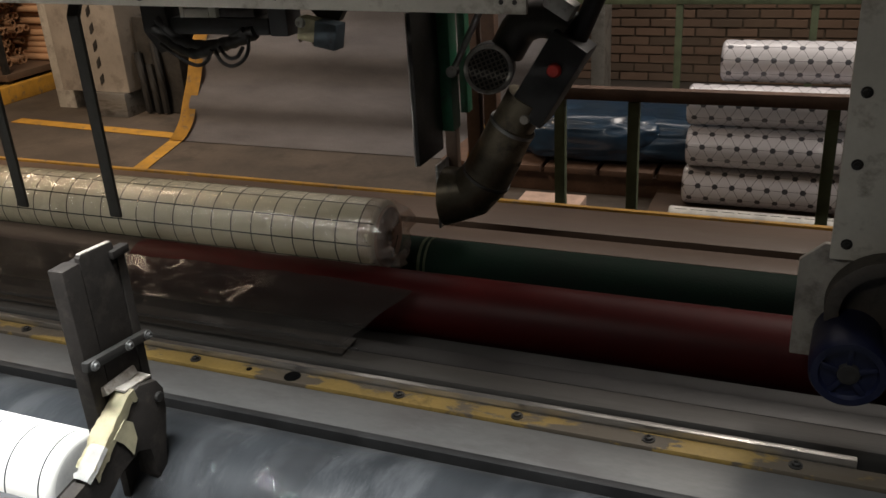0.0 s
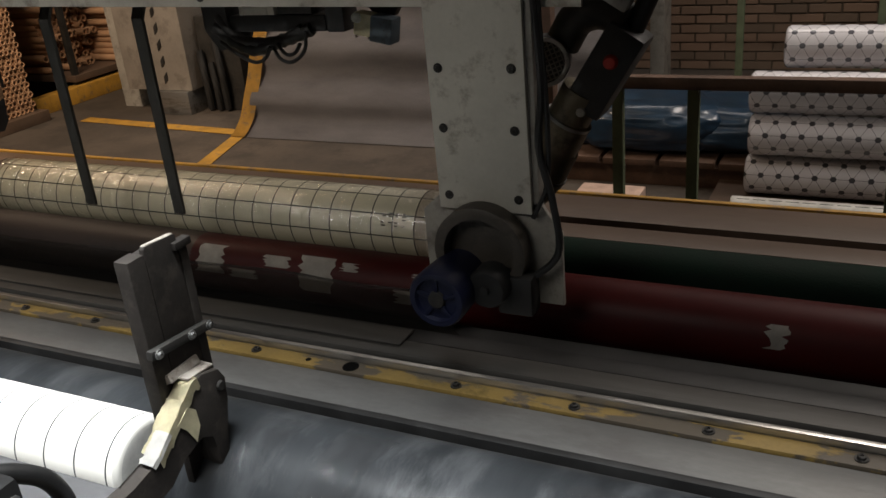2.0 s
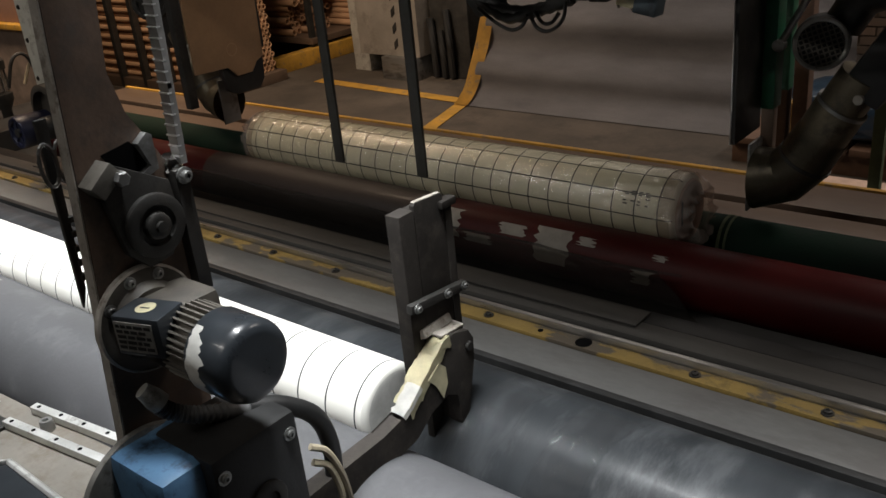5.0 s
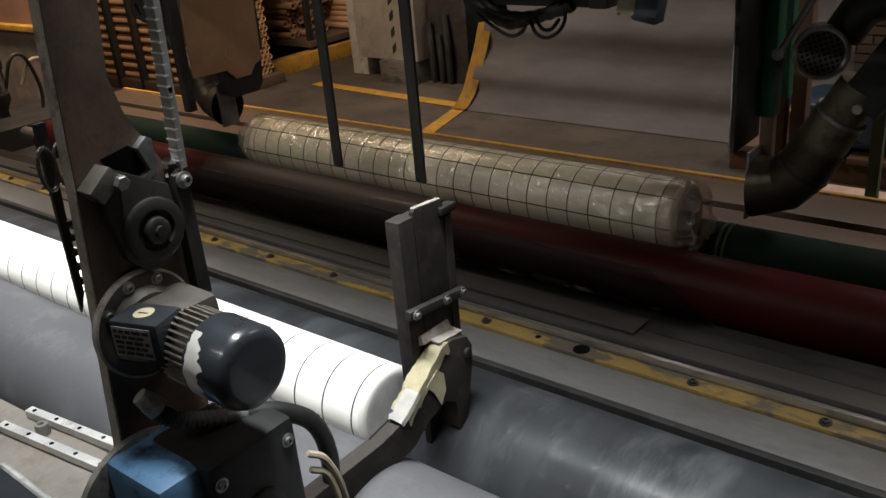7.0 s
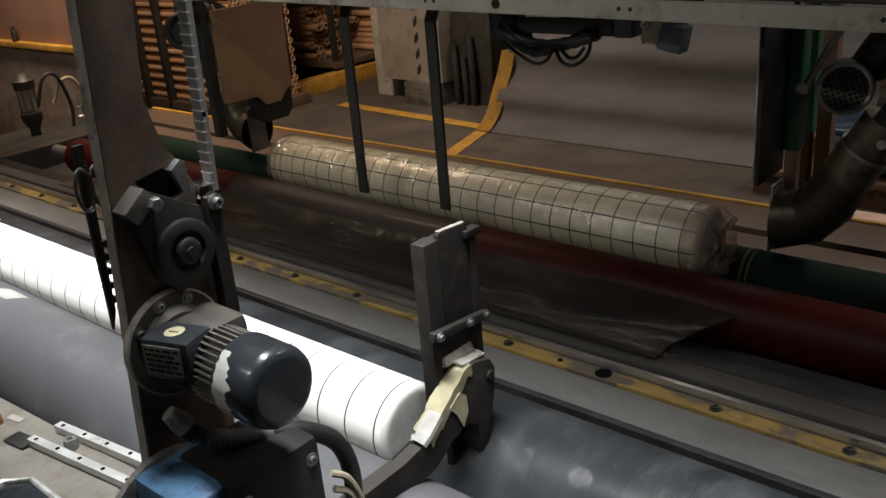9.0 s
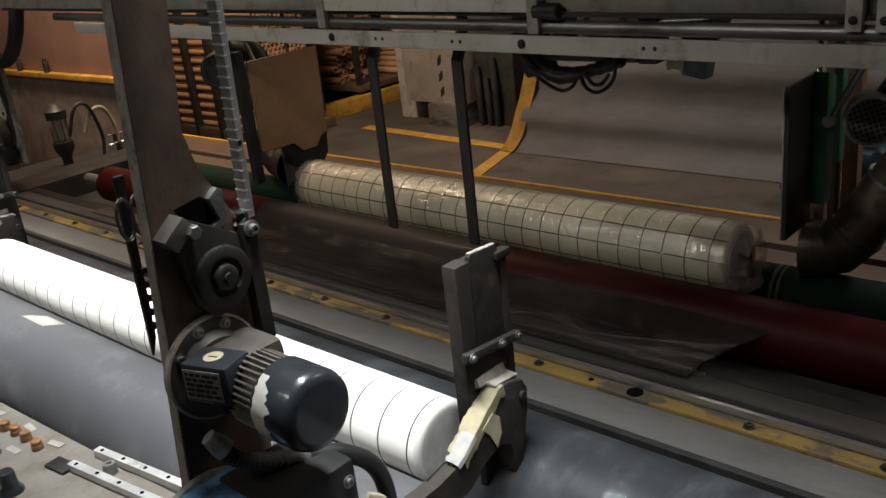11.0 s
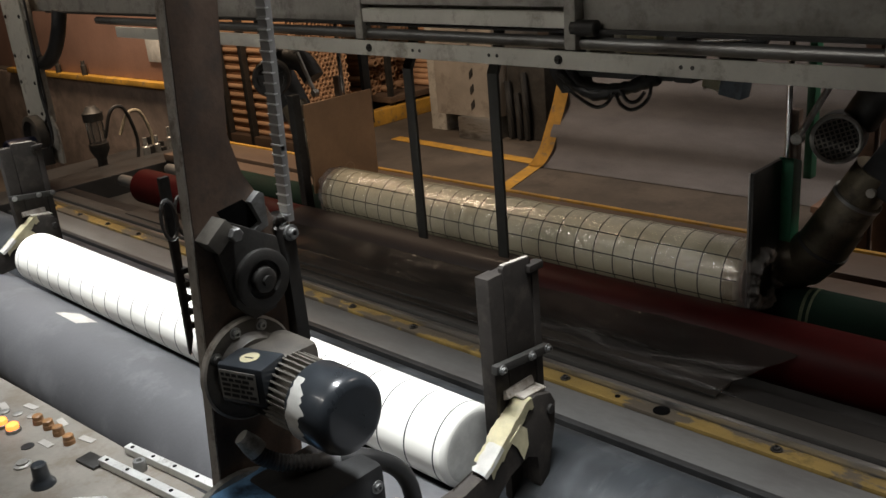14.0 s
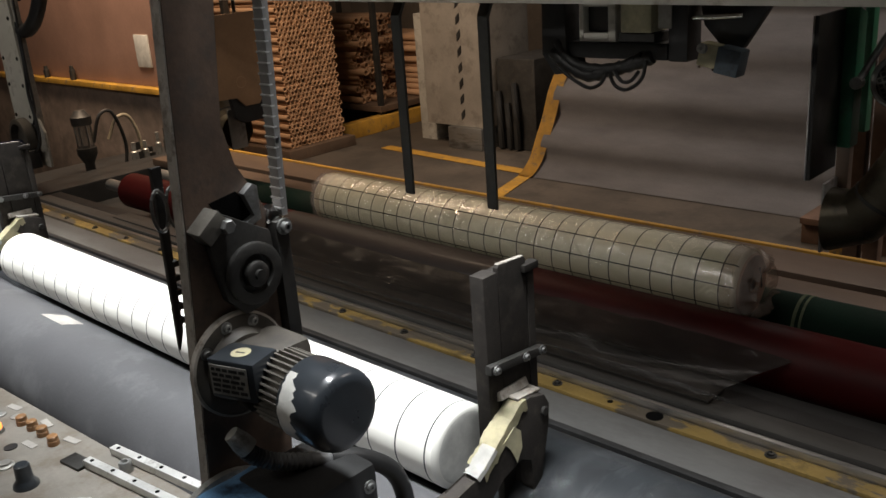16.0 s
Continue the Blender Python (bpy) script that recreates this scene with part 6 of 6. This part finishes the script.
def bags():
    rnd = random.Random(21)
    for cx, cy, sx, sy, z0, h in ((-1.22, 5.05, 0.45, 0.28, 0.16, 0.30), (-0.78, 5.1, 0.35, 0.28, 0.16, 0.27), (-1.62, 5.15, 0.30, 0.25, 0.16, 0.25)):
        b = B()
        bmesh.ops.create_icosphere(b, subdivisions=5, radius=1)
        for v in b.verts:
            n = noise.noise(v.co * 1.7 + Vector((cx * 5, 0, 0))) * 0.22 + noise.noise(v.co * 5 + Vector((0, cx * 3, 0))) * 0.08
            p = v.co * (1 + n)
            e = 0.6
            p = Vector((math.copysign(abs(p.x) ** e, p.x), math.copysign(abs(p.y) ** e, p.y), math.copysign(abs(p.z) ** 0.7, p.z)))
            v.co = Vector((cx + p.x * sx, cy + p.y * sy, max(z0, z0 + h * 0.5 + p.z * h * 0.5)))
        solo("film_bale", b, M_BLUEBAG, (cx, cy, z0), "bale wrapped in dark blue shiny film", "bale", group="blue bales on the crate")
    b = B()
    box(b, -2.1, -0.5, 4.78, 5.4, 0.0, 0.12, 0.006)
    cr = thing("crate", (-1.3, 5.05, 0), "low dark crate under the blue bales", "crate")
    part("body", b, M_RUST, cr)
    for k in range(5):
        b = B()
        box(b, -2.1 + k * 0.325, -1.80 + k * 0.325, 4.75, 5.42, 0.121, 0.158, 0.004)
        part("slat", b, M_RUST, cr)
    b = B()
    box(b, -1.50, -1.15, 4.35, 4.55, 0.0, 0.075, 0.006)
    solo("carton", b, M_CORE, (-1.32, 4.45, 0), "flat pinkish carton on the floor", "carton")


bags()


def brick_wall():
    root = thing("wall_north", (0, 7.6, 0), "old dim brick wall with uneven courses", "wall", kind="structure")
    b = B()
    box(b, -2.6, 7.0, 7.6, 7.9, 0, 6)
    part("mortar", b, M_MORTAR, root)
    b = B()
    box(b, -0.115, 0.115, -0.02, 0.004, -0.031, 0.031, 0.003, None, 1)
    me = finish("brick", b, M_BRICK, False)
    rnd = random.Random(6)
    n = 0
    rest = []
    for k in range(40):
        z = 0.04 + k * 0.075
        for i in range(19):
            x = -2.45 + i * 0.245 + (0.122 if k % 2 else 0)
            if 5 <= k <= 25 and i < 14:
                t = new("brick", me)
                t.parent = root
                t.location = (x, rnd.uniform(-0.006, 0.004), z)
                t.rotation_euler = (rnd.uniform(-0.01, 0.01), rnd.uniform(-0.015, 0.015), 0)
                n += 1
            else:
                rest.append((x, z))
    b = B()
    for x, z in rest:
        box(b, x - 0.115, x + 0.115, 7.582, 7.604, z - 0.031, z + 0.031)
    ob = part("more_bricks", b, M_BRICK, root, smooth=False)
    tagged(ob, kind="stuff")


brick_wall()

# ---- what moves ----


def moved(base, rows):
    """Rows of (t, dx, dz) become poses shifted from where the thing was built."""
    return [(t, Matrix.Translation(Vector(base) + Vector((dx, 0, dz)))) for t, dx, dz in rows]


def motions():
    lift = ((0.0, 0.080), (1.5, 0.073), (2.5, 0.071), (4.7, 0.066), (8.2, 0.063), (9.0, 0.045), (10.0, 0.0), (10.3, 0.0), (12.0, 0.0), (14.0, 0.0), (14.3, 0.006), (14.5, 0.022), (15.0, 0.073), (15.5, 0.123), (16.0, 0.176))
    slide = ((0.0, 0.0), (11.3, 0.0), (11.6, -0.03), (11.8, -0.10), (12.0, -0.175), (12.2, -0.195), (13.6, -0.20), (14.2, -0.17), (14.5, -0.145), (15.0, -0.095), (15.5, -0.05), (16.0, -0.02))
    slide_far = ((0.0, -0.06), (8.2, -0.06), (10.3, -0.02), (11.3, 0.0), (11.6, 0.03), (12.0, 0.09), (12.2, 0.10), (14.0, 0.10), (14.4, 0.06), (14.7, -0.02), (15.0, -0.17), (15.5, -0.40), (16.0, -0.56))
    drop = ((0.0, 0.0), (10.6, 0.0), (11.0, -0.06), (11.2, -0.14), (11.4, -0.22), (11.6, -0.244), (14.4, -0.244), (14.7, -0.19), (15.0, -0.06), (15.3, 0.0), (16.0, 0.0))

    def at(rows, t):
        for (t0, a), (t1, c) in zip(rows, rows[1:]):
            if t0 <= t <= t1:
                return a + (c - a) * (t - t0) / (t1 - t0)
        return rows[-1][1]

    times = sorted({t for rows in (lift, slide, slide_far, drop) for t, _ in rows})
    walk(HEAD, moved(HEAD.location, [(t, 0.0, z) for t, z in lift]))
    walk(PACK, moved(PACK.location, [(t, 0.0, 0.045 + 0.4 * z) for t, z in lift]))
    walk(BLOW_R, moved(BLOW_R.location, [(t, at(slide, t), at(lift, t)) for t in times]))
    walk(PUSH_R, moved(PUSH_R.location, [(t, at(slide, t), at(lift, t) + at(drop, t)) for t in times]))
    walk(BLOW_L, moved(BLOW_L.location, [(t, at(slide_far, t), at(lift, t)) for t in times]))
    walk(PUSH_L, moved(PUSH_L.location, [(t, at(slide_far, t), at(lift, t) + 0.76 * at(drop, t)) for t in times]))
    # the front roll climbs between its rollers as it winds up
    wound = ((0.0, -0.062), (4.0, -0.046), (8.0, -0.032), (12.0, -0.009), (16.0, 0.004))
    walk(UNDERLAY, moved(UNDERLAY.location, [(t, 0.0, z) for t, z in wound]))
    run = ((0.0, 0.004), (0.5, 0.154), (0.75, 0.09), (1.0, -0.06), (1.2, -0.25), (1.5, -0.515), (2.0, -0.985), (2.5, -1.45), (3.0, -1.985), (3.5, -2.50), (4.0, -3.03), (4.5, -3.53), (5.0, -4.05), (5.6, -4.66), (6.2, -5.16), (6.7, -5.25), (7.2, -5.26), (16.0, -5.26))
    walk(CARRIAGE, moved(CARRIAGE.location, [(t, x, 0.0) for t, x in run]))
    spin = ((0.0, -225), (0.2, -190), (0.4, -155), (0.6, -120), (0.8, -85), (1.0, -50), (1.2, -15), (1.4, 0), (4.7, 0), (5.2, 5), (5.7, 60), (6.2, 125), (6.7, 195), (7.0, 245), (7.4, 305), (7.6, 338), (7.8, 366), (8.0, 392), (8.2, 425), (8.6, 490), (9.0, 535), (9.4, 553), (9.8, 557), (16.0, 557))
    push = ((0.0, 0.0), (11.8, 0.0), (12.1, -0.06), (13.8, -0.06), (14.3, -0.04), (16.0, -0.04))
    at0 = ROLL.location.copy()
    rows = sorted({t for r in (spin, push) for t, _ in r})
    walk(ROLL, [(t, Matrix.Translation(at0 + Vector((at(push, t), 0, 0))) @ pose(0, 0, 0, at(spin, t))) for t in rows])
    r0 = RED.location.copy()
    walk(RED, [(t, Matrix.Translation(r0) @ pose(0, 0, 0, -1.12 * a)) for t, a in spin])
    f0 = FILM.location.copy()
    fold = ((0.0, 10, 0.0, 0.02), (0.5, 8, 0.0, 0.02), (0.9, -30, 0.03, 0.06), (1.2, -80, 0.062, -0.025), (6.6, -80, 0.062, -0.025), (7.4, -40, 0.03, 0.06), (8.0, 2, 0.0, 0.0), (8.2, 0, 0.0, 0.0), (16.0, 0, 0.0, 0.0))
    walk(FILM, [(t, Matrix.Translation(f0 + Vector((0, dy, dz))) @ pose(0, 0, 0, a)) for t, a, dy, dz in fold])


motions()
